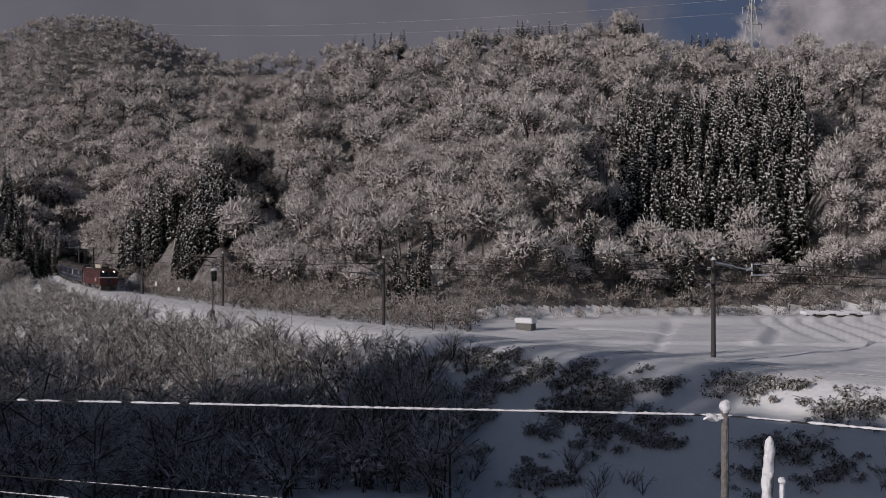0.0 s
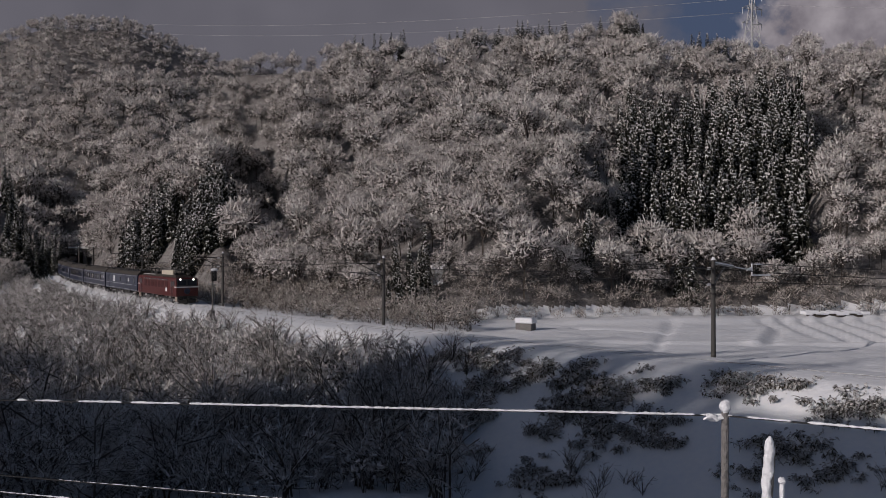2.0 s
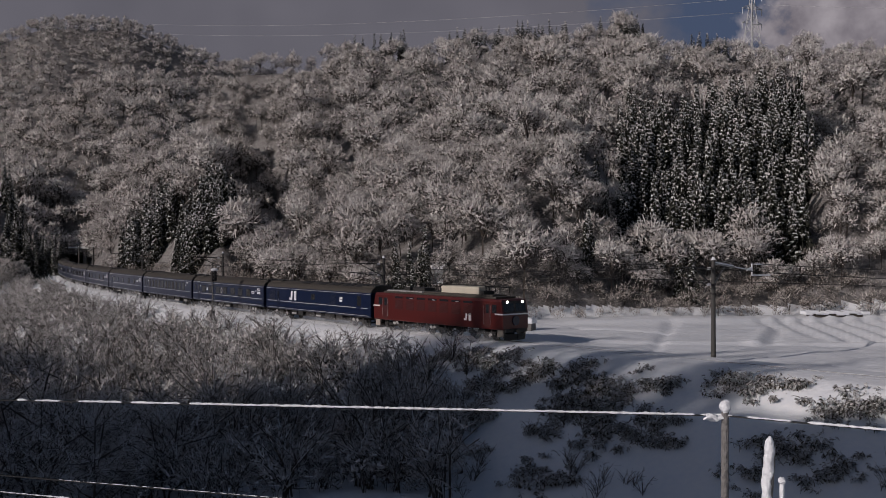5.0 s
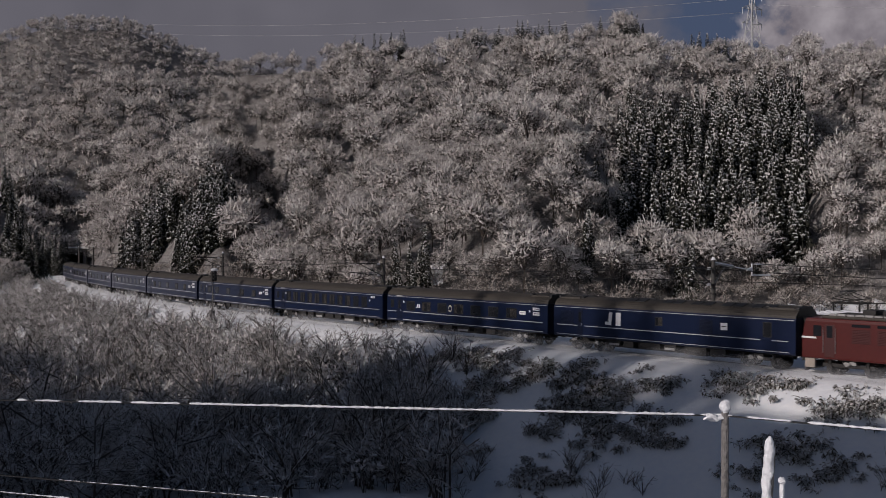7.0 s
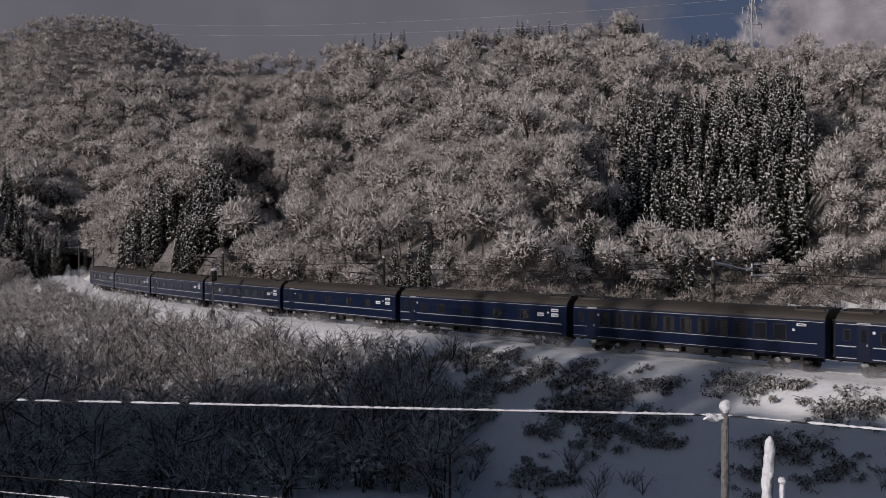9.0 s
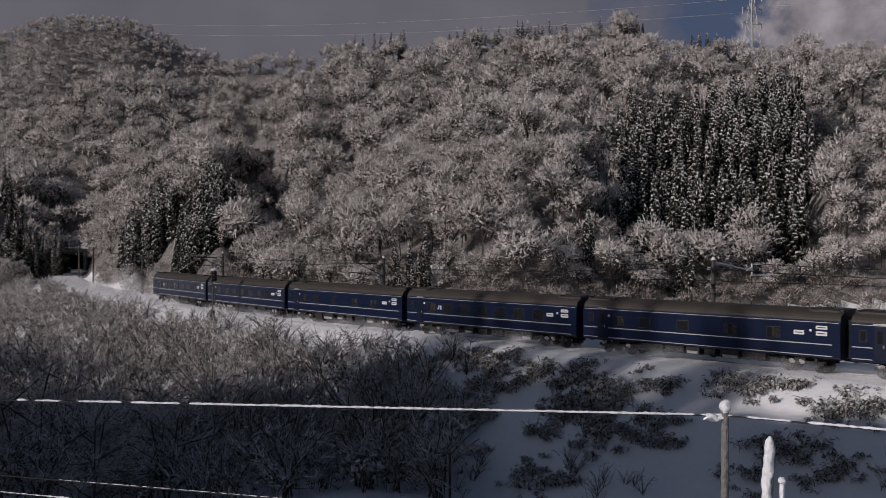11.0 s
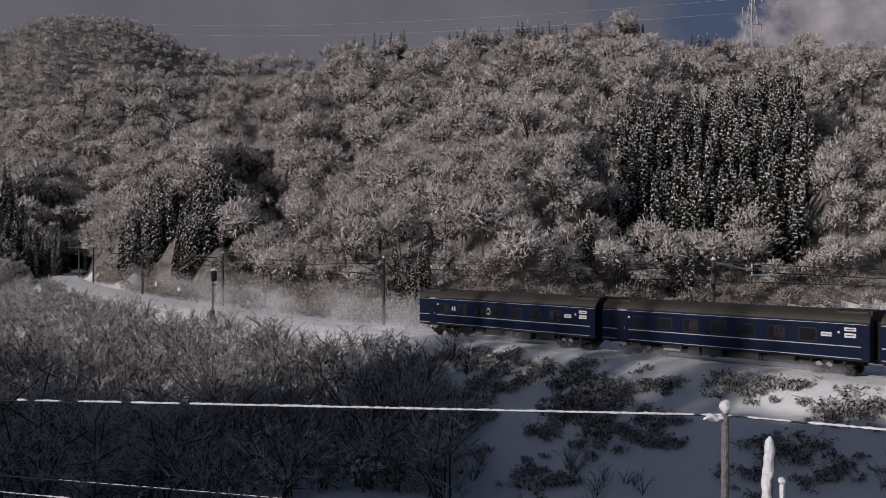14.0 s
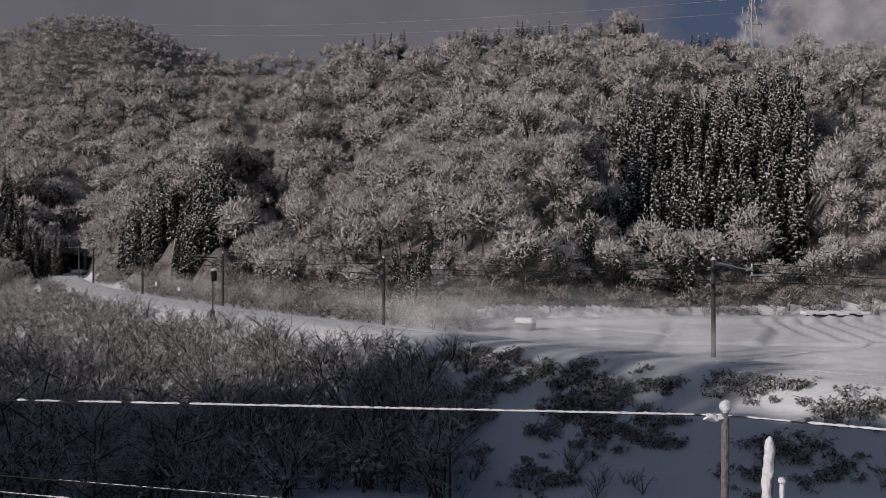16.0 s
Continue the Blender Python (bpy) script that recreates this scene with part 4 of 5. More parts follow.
def coach(kind, seed, length=19.4):
    """A sleeping coach; kind: berth (wide windows), cabin (close narrow windows), mixed (few windows)."""
    rng = random.Random(seed)
    car = coach_shell(length, NAVY, seed)
    end = length / 2
    side_door(car, -end + 1.75)
    bright = kind != "cabin"
    stripe(car, 3.17, -end + 0.1, end - 0.1, 0.035)
    stripe(car, 1.86, -end + 2.3, end - 0.5, 0.06 if bright else 0.04)
    stripe(car, 1.86, -end + 0.1, -end + 1.3, 0.06 if bright else 0.04)
    stripe(car, 1.17, -end + 2.3, end - 0.5, 0.05 if bright else 0.03)
    stripe(car, 1.17, -end + 0.1, -end + 1.3, 0.05 if bright else 0.03)
    side_window(car, -end + 0.75, 0.34, 0.62, 2.52, 0)
    if kind == "berth":
        for k in range(7):
            side_window(car, -end + 3.3 + 2.05 * k, 1.05, 0.72, 2.42, rng.choice((0, 0, 2, 1)))
    elif kind == "cabin":
        for k in range(11):
            side_window(car, -end + 2.9 + 1.36 * k, 0.78, 0.92, 2.45, rng.choice((0, 1, 1, 2)))
    else:
        for x in (-end + 3.2, -end + 5.4, -1.2, 2.4, 5.4):
            side_window(car, x, 0.85, 0.62, 2.40, rng.choice((0, 1, 2)))
    if kind != "cabin":
        plate(car, end - 1.15, 2.86, 0.70, 0.22)
        plate(car, end - 1.15, 2.50, 0.70, 0.26)
        plate(car, end - 2.60, 2.50, 0.66, 0.26)
        plate(car, end - 1.85, 2.66, 0.14, 0.14, "marker_lamp", None, "small white marker lamp")
    else:
        plate(car, end - 1.5, 2.95, 0.62, 0.16)
        plate(car, end - 2.0, 2.62, 0.16, 0.16, "marker_lamp", None, "small white marker lamp")
    plate(car, -end + 2.35, 2.74, 0.16, 0.16, "marker_lamp", None, "small white marker lamp")
    plate(car, -end + 1.75, 3.24, 0.8, 0.07, "gutter_strip", SILVER, "bright gutter strip over the door")
    roof_gear(car, length)
    return car


def emblem(car, x, z):
    for y in (-1.456, 1.456):
        b = fresh()
        bmesh.ops.create_cone(b, cap_ends=True, segments=24, radius1=0.27, radius2=0.25, depth=0.03, matrix=Matrix.Rotation(math.pi / 2, 4, "X") @ Matrix.Diagonal((0.8, 1.15, 1, 1)))
        disc = part("emblem", b, CREAM, car, "pale oval emblem plate")
        disc.location = (x, y, z)
        b = fresh()
        bmesh.ops.create_cone(b, cap_ends=True, segments=20, radius1=0.17, radius2=0.17, depth=0.02, matrix=Matrix.Rotation(math.pi / 2, 4, "X"))
        core = part("emblem_core", b, NAVY, disc)
        core.location = (0, -0.012 if y < 0 else 0.012, 0)


def power_car():
    """The generator van behind the locomotive."""
    length = 19.4
    car = coach_shell(length, NAVY, 4)
    car.name = "generator_van"
    end = length / 2
    stripe(car, 3.17, -end + 0.1, end - 0.1, 0.035)
    stripe(car, 1.86, -end + 2.9, end - 2.4, 0.055)
    stripe(car, 1.86, -end + 0.3, -end + 2.3, 0.055)
    stripe(car, 1.86, end - 1.6, end - 0.5, 0.055)
    stripe(car, 1.17, -end + 0.3, end - 0.4, 0.04)
    side_door(car, -end + 2.5, 0.5)
    for x, w in ((-end + 1.3, 1.3), (3.4, 1.0)):
        for y in (-1.452, 1.452):
            piece("louvre_door", (w,), lambda: louvres(w, 1.0), NAVY_DARK, car, (x, y, 2.42), "dark louvred ventilation door")
    side_window(car, -0.3, 0.5, 0.5, 2.55, 1)
    side_window(car, end - 1.9, 0.5, 0.85, 2.5, 0)
    mark(car, -4.1, 2.52, 0.98)
    plate(car, 4.75, 2.52, 0.48, 0.46, "sign_plate")
    roof_gear(car, length, (-2.6, 0.4, 2.7, 5.0, 7.2))
    return tagged(car, "navy blue generator van with large white mark", "railway van", group="coaches of the train")


def louvres(w, h):
    b = fresh()
    box(b, 0, 0, 0, w, 0.02, h, 0.006)
    n = int(h / 0.09)
    for i in range(n):
        box(b, 0, -0.004, -h / 2 + (i + 0.5) * h / n, w * 0.9, 0.035, 0.03, 0, Matrix.Rotation(radians(25), 4, "X"))
    return b


def pantograph(car, x):
    b = fresh()
    for y in (-0.55, 0.55):
        rod(b, (x - 1.0, y, 4.32), (x + 1.0, y, 4.32), 0.035, sides=6)
    for dx in (-0.9, 0.9):
        rod(b, (x + dx, -0.6, 4.33), (x + dx, 0.6, 4.33), 0.03, sides=6)
    pan = part("pantograph", b, BLACK, car, "dark steel pantograph")

    def bar(name, a, c, r):
        part(name, rod(fresh(), a, c, r, sides=6), BLACK, pan)

    for y in (-0.55, 0.55):
        for dx in (-0.8, 0.8):
            bar("support", (x + dx, y, 3.85), (x + dx, y, 4.3), 0.06)
    for y in (-0.6, 0.6):
        for k in (-1, 1):
            bar("lower_arm", (x - 0.9 * k, y * 0.9, 4.36), (x + 0.9 * k, y, 4.62), 0.03)
            bar("upper_arm", (x + 0.9 * k, y, 4.62), (x - 0.2 * k, y * 0.6, 5.02), 0.025)
    for dx in (-0.22, 0.22):
        bar("contact_strip", (x + dx, -0.95, 5.06), (x + dx, 0.95, 5.06), 0.03)
    return pan


def locomotive():
    car = new("electric_locomotive")
    L = 16.7
    end = L / 2
    b = shell(fresh(), L, ((-1.40, 0.98), (-1.45, 1.06), (-1.45, 3.22), (-1.36, 3.42), (1.36, 3.42), (1.45, 3.22), (1.45, 1.06), (1.40, 0.98)))
    bmesh.ops.bisect_plane(b, geom=b.verts[:] + b.edges[:] + b.faces[:], plane_co=(0, 0, 2.25), plane_no=(0, 0, 1))
    for v in b.verts:
        if v.co.z > 2.3:
            v.co.x -= math.copysign((v.co.z - 2.25) * 0.20, v.co.x)
    body = part("body", b, RED, car)
    mod = body.modifiers.new("worn_edges", "BEVEL")
    mod.width, mod.segments, mod.angle_limit = 0.07, 3, radians(25)
    b = fresh()
    box(b, 0, 0, 3.50, L - 2.2, 2.3, 0.18, 0.06)
    box(b, 0, 0, 3.62, L - 3.6, 1.7, 0.18, 0.05)
    part("roof", b, ROOF, car)
    for x in (-5.6, 0, 5.6):
        bogie(car, x, 2.3)
    # side louvres, roof-line windows, doors
    for k in range(7):
        x = -4.7 + 1.5 * k
        for y in (-1.452, 1.452):
            piece("louvre_panel", (1.1,), lambda: louvres(1.1, 0.85), RED_DARK, car, (x, y, 2.45), "dull red louvred ventilation panel")
            slot = piece("clerestory_window", (1.1,), lambda: box(fresh(), 0, 0, 0, 1.1, 0.02, 0.17, 0.006), GLASS, car, (x, y, 3.08))
            # Every second pane gets a pale strip, a painted glint of light.
            if k % 2:
                piece("glint_strip", (0.5,), lambda: box(fresh(), 0, 0, 0, 0.42, 0.012, 0.05, 0.004), SILVER, slot, (0.2, -0.012 if y < 0 else 0.012, -0.03))
    for k in (-1, 1):
        for y in (-1.452, 1.452):
            out = -0.014 if y < 0 else 0.014
            door = piece("cab_door", (0.62,), lambda: box(fresh(), 0, 0, 0, 0.62, 0.03, 1.95, 0.012), RED_DARK, car, (k * (end - 1.75), y, 2.08), "red cab door")
            piece("pane", ("cd",), lambda: box(fresh(), 0, 0, 0, 0.36, 0.014, 0.70, 0.005), GLASS, door, (0, out, 0.55))
            piece("cab_window", (0.55,), lambda: box(fresh(), 0, 0, 0, 0.52, 0.022, 0.66, 0.008), GLASS, car, (k * (end - 0.98), y, 2.66))
            rail = fresh()
            for dx in (-0.38, 0.38):
                rod(rail, (k * (end - 1.75) + dx, y + out * 4, 1.35), (k * (end - 1.75) + dx, y + out * 4, 2.9), 0.016, sides=6)
            part("handrail", rail, GREYMETAL, car)
        # front face
        fx = k * (end + 0.012)
        b = fresh()
        for y in (-0.66, 0.66):
            box(b, k * (end - 0.115), y, 2.78, 0.03, 1.12, 0.66, 0.012, Matrix.Rotation(radians(-11.3 * k), 4, "Y"))
        part("windscreen", b, GLASS, car, "dark two-pane windscreen")
        b = fresh()
        box(b, k * (end - 0.118), 0, 2.80, 0.024, 2.66, 0.98, 0.01, Matrix.Rotation(radians(-11.3 * k), 4, "Y"))
        part("window_surround", b, BLACK, car, "black surround of the windscreen")
        b = fresh()
        box(b, fx, 0, 2.24, 0.03, 2.86, 0.11, 0.01)
        for y in (-1.458, 1.458):
            box(b, k * (end - 0.45), y, 2.24, 0.92, 0.02, 0.11, 0.008)
        part("front_stripe", b, WHITE, car, "white stripe round the cab front")
        b = fresh()
        bmesh.ops.create_cone(b, cap_ends=True, segments=28, radius1=0.40, radius2=0.38, depth=0.05, matrix=Matrix.Translation((fx + k * 0.03, 0, 1.72)) @ Matrix.Rotation(math.pi / 2, 4, "Y"))
        part("head_board", b, NAVY, car, "round dark head board")
        for y in (-0.86, 0.86):
            b = fresh()
            rod(b, (k * (end - 0.36), y, 3.22), (k * (end - 0.10), y, 3.22), 0.15, 0.14, sides=16)
            case = part("headlight", b, BLACK, car, "lit headlight in a round case")
            b = fresh()
            bmesh.ops.create_uvsphere(b, u_segments=14, v_segments=8, radius=0.105, matrix=Matrix.Translation((k * (end - 0.095), y, 3.22)) @ Matrix.Diagonal((0.3, 1, 1, 1)))
            part("lens", b, LAMP_ON if k > 0 else GLASS, case)
        # buffer beam, plough, steps caked with snow
        b = fresh()
        box(b, k * (end - 0.05), 0, 0.92, 0.30, 2.5, 0.30, 0.03)
        rod(b, (k * end, 0, 0.88), (k * (end + 0.42), 0, 0.88), 0.10)
        box(b, k * (end + 0.35), 0, 0.88, 0.2, 0.3, 0.32, 0.03)
        for y in (-0.6, 0.6):
            box(b, k * (end + 0.02), y, 0.42, 0.14, 1.15, 0.5, 0.02, Matrix.Rotation(radians(14 * (1 if y > 0 else -1) * k), 4, "Z"))
        part("snow_plough", b, BLACK, car, "black buffer beam with low snow plough")
        for y in (-1.25, 1.25):
            b = fresh()
            box(b, k * (end - 0.45), y, 0.72, 0.62, 0.16, 0.62, 0.04)
            part("cab_step", b, CAKED_TAN, car, "cab step caked with dirty snow")
    for k in (1,):
        mark(car, 4.3, 1.85, 0.62)
    b = fresh()
    box(b, 2.5, 0, 3.98, 4.7, 1.5, 0.62, 0.10)
    housing = part("roof_housing", b, CREAM, car, "long cream equipment housing on the roof")
    b = fresh()
    box(b, 0.24, -0.4, 3.98, 0.1, 0.5, 0.34, 0.02)
    part("grille", b, BLACK, housing)
    b = fresh()
    for x in (-4.6, -3.4, -2.6, 4.9):
        box(b, x, 0, 3.82, 0.8, 1.2, 0.34, 0.05)
        rod(b, (x, 0.4, 3.9), (x, 0.4, 4.35), 0.07, sides=8)
    rod(b, (-6.2, 0.4, 4.36), (6.2, 0.4, 4.36), 0.03, sides=6)
    part("high_voltage_gear", b, BLACK, car, "dark high-voltage gear on the roof")
    b = fresh()
    rng = random.Random(3)
    for k in range(9):
        box(b, -6.6 + 0.55 * k, -0.9, 3.64, 0.5, 0.4, 0.10 + 0.06 * rng.random(), 0.04)
    part("roof_snow", b, CAKED, car, "lumps of snow along the roof edge")
    pantograph(car, -6.0)
    pantograph(car, 6.3)
    return tagged(car, "dark red electric locomotive with cream roof housing and lit headlights", "locomotive")


NAVY_DARK = material("shaded_navy_door_paint", (0.0035, 0.007, 0.024), 0.35, other=(0.005, 0.009, 0.028), scale=1.0, amount=0.5)
RED_DARK = material("dull_red_panel_paint", (0.06, 0.006, 0.005), 0.5, other=(0.042, 0.0045, 0.004), scale=1.0, amount=0.5)
CAKED_TAN = material("dirty_packed_snow", (0.42, 0.36, 0.30), 0.8, other=(0.28, 0.24, 0.20), scale=2.0, amount=0.5, bump=0.3, bump_scale=6)
loco = locomotive()
cars = [power_car()]
for k, (kind, label) in enumerate((
        ("berth", "navy blue sleeping coach with bright stripes and oval emblem"), ("cabin", "navy blue sleeping coach with close-set curtained windows"),
        ("mixed", "navy blue sleeping coach with few small windows"), ("mixed", "navy blue sleeping coach with few small windows"),
        ("berth", "navy blue sleeping coach with wide berth windows"), ("mixed", "navy blue sleeping coach with few small windows"),
        ("berth", "navy blue sleeping coach with wide berth windows"), ("berth", "navy blue tail coach with end windows and oval emblem"))):
    c = coach(kind, 20 + k)
    if k in (0, 4, 7):
        mark(c, -5.37, 2.45, 0.36)
    if k in (0, 7):
        emblem(c, -1.27, 2.42)
    cars.append(tagged(c, label, "railway coach", group="coaches of the train"))



# ---- along the line ----
CONCRETE = material("weathered_concrete", (0.20, 0.19, 0.18), 0.8, other=(0.12, 0.115, 0.11), scale=1.5, amount=0.5, bump=0.2, bump_scale=12)
RAIL_STEEL = material("snow_dusted_rail_steel", (0.16, 0.14, 0.125), 0.6, metal=0.1, other=(0.62, 0.62, 0.62), scale=0.25, amount=0.3)
WIRE = material("dark_overhead_wire", (0.03, 0.03, 0.03), 0.5, metal=0.5)
INSULATOR = material("white_porcelain", (0.7, 0.7, 0.72), 0.25)
WOOD = material("weathered_post_wood", (0.13, 0.12, 0.11), 0.8, other=(0.26, 0.25, 0.245), scale=3.0, amount=0.5, bump=0.4, bump_scale=25)
FRESH = material("fresh_snow_cap", (0.84, 0.85, 0.87), 0.6, other=(0.76, 0.77, 0.80), scale=3.0, amount=0.5, bump=0.4, bump_scale=14, spec=0.2)


def sweep(name, s0, s1, step, outline, mat, label, category, kind="structure", closed=False, wobble=0.0):
    """A strip of the cross-section outline (side, up), laid along the line."""
    ss = np.arange(s0, s1 + 0.01, step)
    v = []
    for s in ss:
        for side, up in outline:
            w = wobble * noise.noise(Vector((s * 0.35, side * 1.7, 3.0))) + 0.5 * wobble * noise.noise(Vector((s * 1.3, side * 3.0, 7.0)))
            v.append(on_track(s, side, up + w))
    ob = new(name, mesh_of(name, [tuple(p) for p in v], grid_faces(len(ss), len(outline), wrap=closed), [mat], None, not closed))
    return tagged(ob, label, category, kind=kind)


BED = ((-5.6, -1.1), (-4.6, -0.62), (-3.9, -0.30), (-3.2, -0.12), (-2.4, -0.05), (-1.5, -0.06), (-0.75, 0.0), (-0.64, 0.0), (-0.60, -0.035), (-0.47, -0.035),
       (-0.43, -0.02), (0.0, -0.01), (0.43, -0.02), (0.47, -0.035), (0.59, -0.02), (0.62, 0.008), (0.80, 0.02), (1.3, 0.0), (1.9, -0.05), (2.4, -0.04), (3.0, -0.12),
       (3.7, -0.34), (4.4, -0.72), (5.4, -1.35), (6.2, -1.95))
sweep("track_bed", -79, 330, 1.0, BED, SNOW, "snow-covered railway embankment with two rail grooves", "track bed", wobble=0.05)
for side in (-0.5335, 0.5335):
    sweep("rail", -79, 330, 2.0, ((side - 0.032, -0.002), (side + 0.032, -0.002), (side + 0.032, -0.15), (side - 0.032, -0.15)), RAIL_STEEL,
          "worn steel rail between snow banks", "rail", kind="structure", closed=True)


def retaining_wall():
    wall = new("retaining_wall")
    for k, (side, top) in enumerate(((3.35, 0.20), (4.05, -0.15), (4.75, -0.60))):
        outline = ((side, top), (side + 0.24, top), (side + 0.24, top - 0.30), (side, top - 0.30))
        ob = sweep("ledge", -70, 52, 2.0, outline, CONCRETE, "snow-topped concrete ledge", "", closed=True)
        del ob["kind"]
        ob.parent = wall
        outline = ((side + 0.01, top + 0.03), (side + 0.13, top + 0.10), (side + 0.23, top + 0.03))
        ob = sweep("snow_cap", -70, 52, 1.0, outline, FRESH, "strip of snow on the ledge", "", wobble=0.03)
        del ob["kind"]
        ob.parent = wall
    return tagged(wall, "stepped concrete retaining ledges along the outer curve", "retaining wall")


retaining_wall()


def catenary_pole(s, off, height, far_arm=False, seed=0):
    """A concrete mast on the hill side, with its bracket over the line."""
    foot = on_track(s, -off, -0.75)
    yaw = heading(s)
    root = new("catenary_mast")
    root.matrix_basis = Matrix.Translation(foot) @ Matrix.Rotation(yaw, 4, "Z")
    h = height + 0.75
    b = fresh()
    rod(b, (0, 0, -0.5), (0, 0, h), 0.19, 0.13, sides=16)
    part("pole", b, MAST, root)
    b = fresh()
    rod(b, (0, 0, h), (0, 0, h + 0.22), 0.16, 0.07, sides=12)
    part("snow_cap", b, FRESH, root, "cap of snow on the mast head")
    for z in (h - 0.55, h - 1.75, h - 2.4):
        part("clamp", rod(fresh(), (0, 0, z - 0.06), (0, 0, z + 0.06), 0.19, sides=12), BLACK, root)
    # local -y is towards the line
    b = fresh()
    rod(b, (0, -0.1, h - 0.6), (0, -off - 0.6, h - 0.45), 0.045, sides=8)
    rod(b, (0, -0.1, h - 1.8), (0, -off * 0.75, h - 0.55), 0.04, sides=8)
    rod(b, (0, -0.1, h - 1.75), (0, -off - 0.3, h - 1.35), 0.03, sides=8)
    rod(b, (0, -off, h - 0.5), (0, -off, h - 1.38), 0.025, sides=6)
    part("bracket", b, BLACK, root, "dark tubular bracket over the track")
    for y, z in ((-0.45, h - 0.59), (-0.45, h - 1.72)):
        b = rod(fresh(), (0, y, z), (0, y - 0.32, z), 0.05, sides=8)
        for i in range(4):
            rod(b, (0, y - 0.09 * i, z), (0, y - 0.09 * i - 0.04, z), 0.09, sides=10)
        part("insulator", b, INSULATOR, root)
    if far_arm:
        b = fresh()
        rod(b, (0, 0.1, h - 0.25), (0, 2.6, h - 0.52), 0.06, sides=8)
        rod(b, (0, 0.1, h - 1.7), (0, 1.5, h - 0.45), 0.045, sides=8)
        rod(b, (0, 2.6, h - 0.52), (0, 5.2, h - 0.85), 0.035, sides=8)
        part("feeder_arm", b, GREYMETAL, root, "steel feeder arm")
        b = fresh()
        for (y0, z0), (y1, z1), r in (((0.2, h - 0.16), (2.6, h - 0.42), 0.07), ((2.9, h - 0.52), (5.1, h - 0.78), 0.045), ((5.2, h - 0.30), (5.25, h - 1.2), 0.06),
                                      ((5.2, h - 0.30), (7.6, h - 0.42), 0.055), ((5.25, h - 1.15), (7.9, h - 1.2), 0.055), ((4.5, h - 0.75), (5.2, h - 0.6), 0.08)):
            rod(b, (0, y0, z0), (0, y1, z1), r, r * 0.9, sides=8)
        for v in b.verts:
            v.co += Vector((0, 0, 0.03)) * noise.noise(v.co * 4)
        part("snow_on_arm", b, FRESH, root, "thick snow lying along the feeder arm")
    return tagged(root, "weathered concrete catenary mast with bracket over the snowy track", "catenary mast", group="catenary masts")


MAST = material("dark_weathered_mast", (0.045, 0.042, 0.040), 0.8, other=(0.08, 0.075, 0.07), scale=1.2, amount=0.5, bump=0.15, bump_scale=9)
MASTS = ((236.5, 3.3, 6.9), (197.8, 3.2, 6.75), (159.3, 3.9, 6.45), (120.9, 4.1, 6.6), (82.5, 4.3, 6.7), (38.0, 3.4, 7.2), (-2.0, 3.2, 7.0), (-36.0, 3.2, 7.0))
for k, (s, off, hh) in enumerate(MASTS):
    catenary_pole(s, off, hh, far_arm=(k == 1), seed=k)


def overhead_wires():
    line = new("overhead_line")
    stations = [(s, hh) for s, off, hh in MASTS] + [(-73, 5.6)]
    stations = sorted([(275.0, 6.9)] + stations)
    for name, up, sag, r in (("messenger_wire", -0.45, 0.55, 0.022), ("contact_wire", -1.35, 0.05, 0.022)):
        b = fresh()
        for (s0, h0), (s1, h1) in zip(stations, stations[1:]):
            pts = []
            for i in range(7):
                f = i / 6
                pts.append(on_track(s0 + (s1 - s0) * f, 0, h0 + (h1 - h0) * f + up - sag * 4 * f * (1 - f)))
            for p, q in zip(pts, pts[1:]):
                rod(b, p, q, r, sides=5)
        part(name, b, WIRE, line)
    b = fresh()
    for (s0, h0), (s1, h1) in zip(stations, stations[1:]):
        pts = [on_track(s0 + (s1 - s0) * i / 6, -3.5, h0 + (h1 - h0) * i / 6 - 0.1 - 0.5 * 4 * (i / 6) * (1 - i / 6)) for i in range(7)]
        for p, q in zip(pts, pts[1:]):
            rod(b, p, q, 0.022, sides=5)
    part("feeder_wire", b, WIRE, line)
    return tagged(line, "thin dark overhead wires above the single track", "overhead line")


overhead_wires()


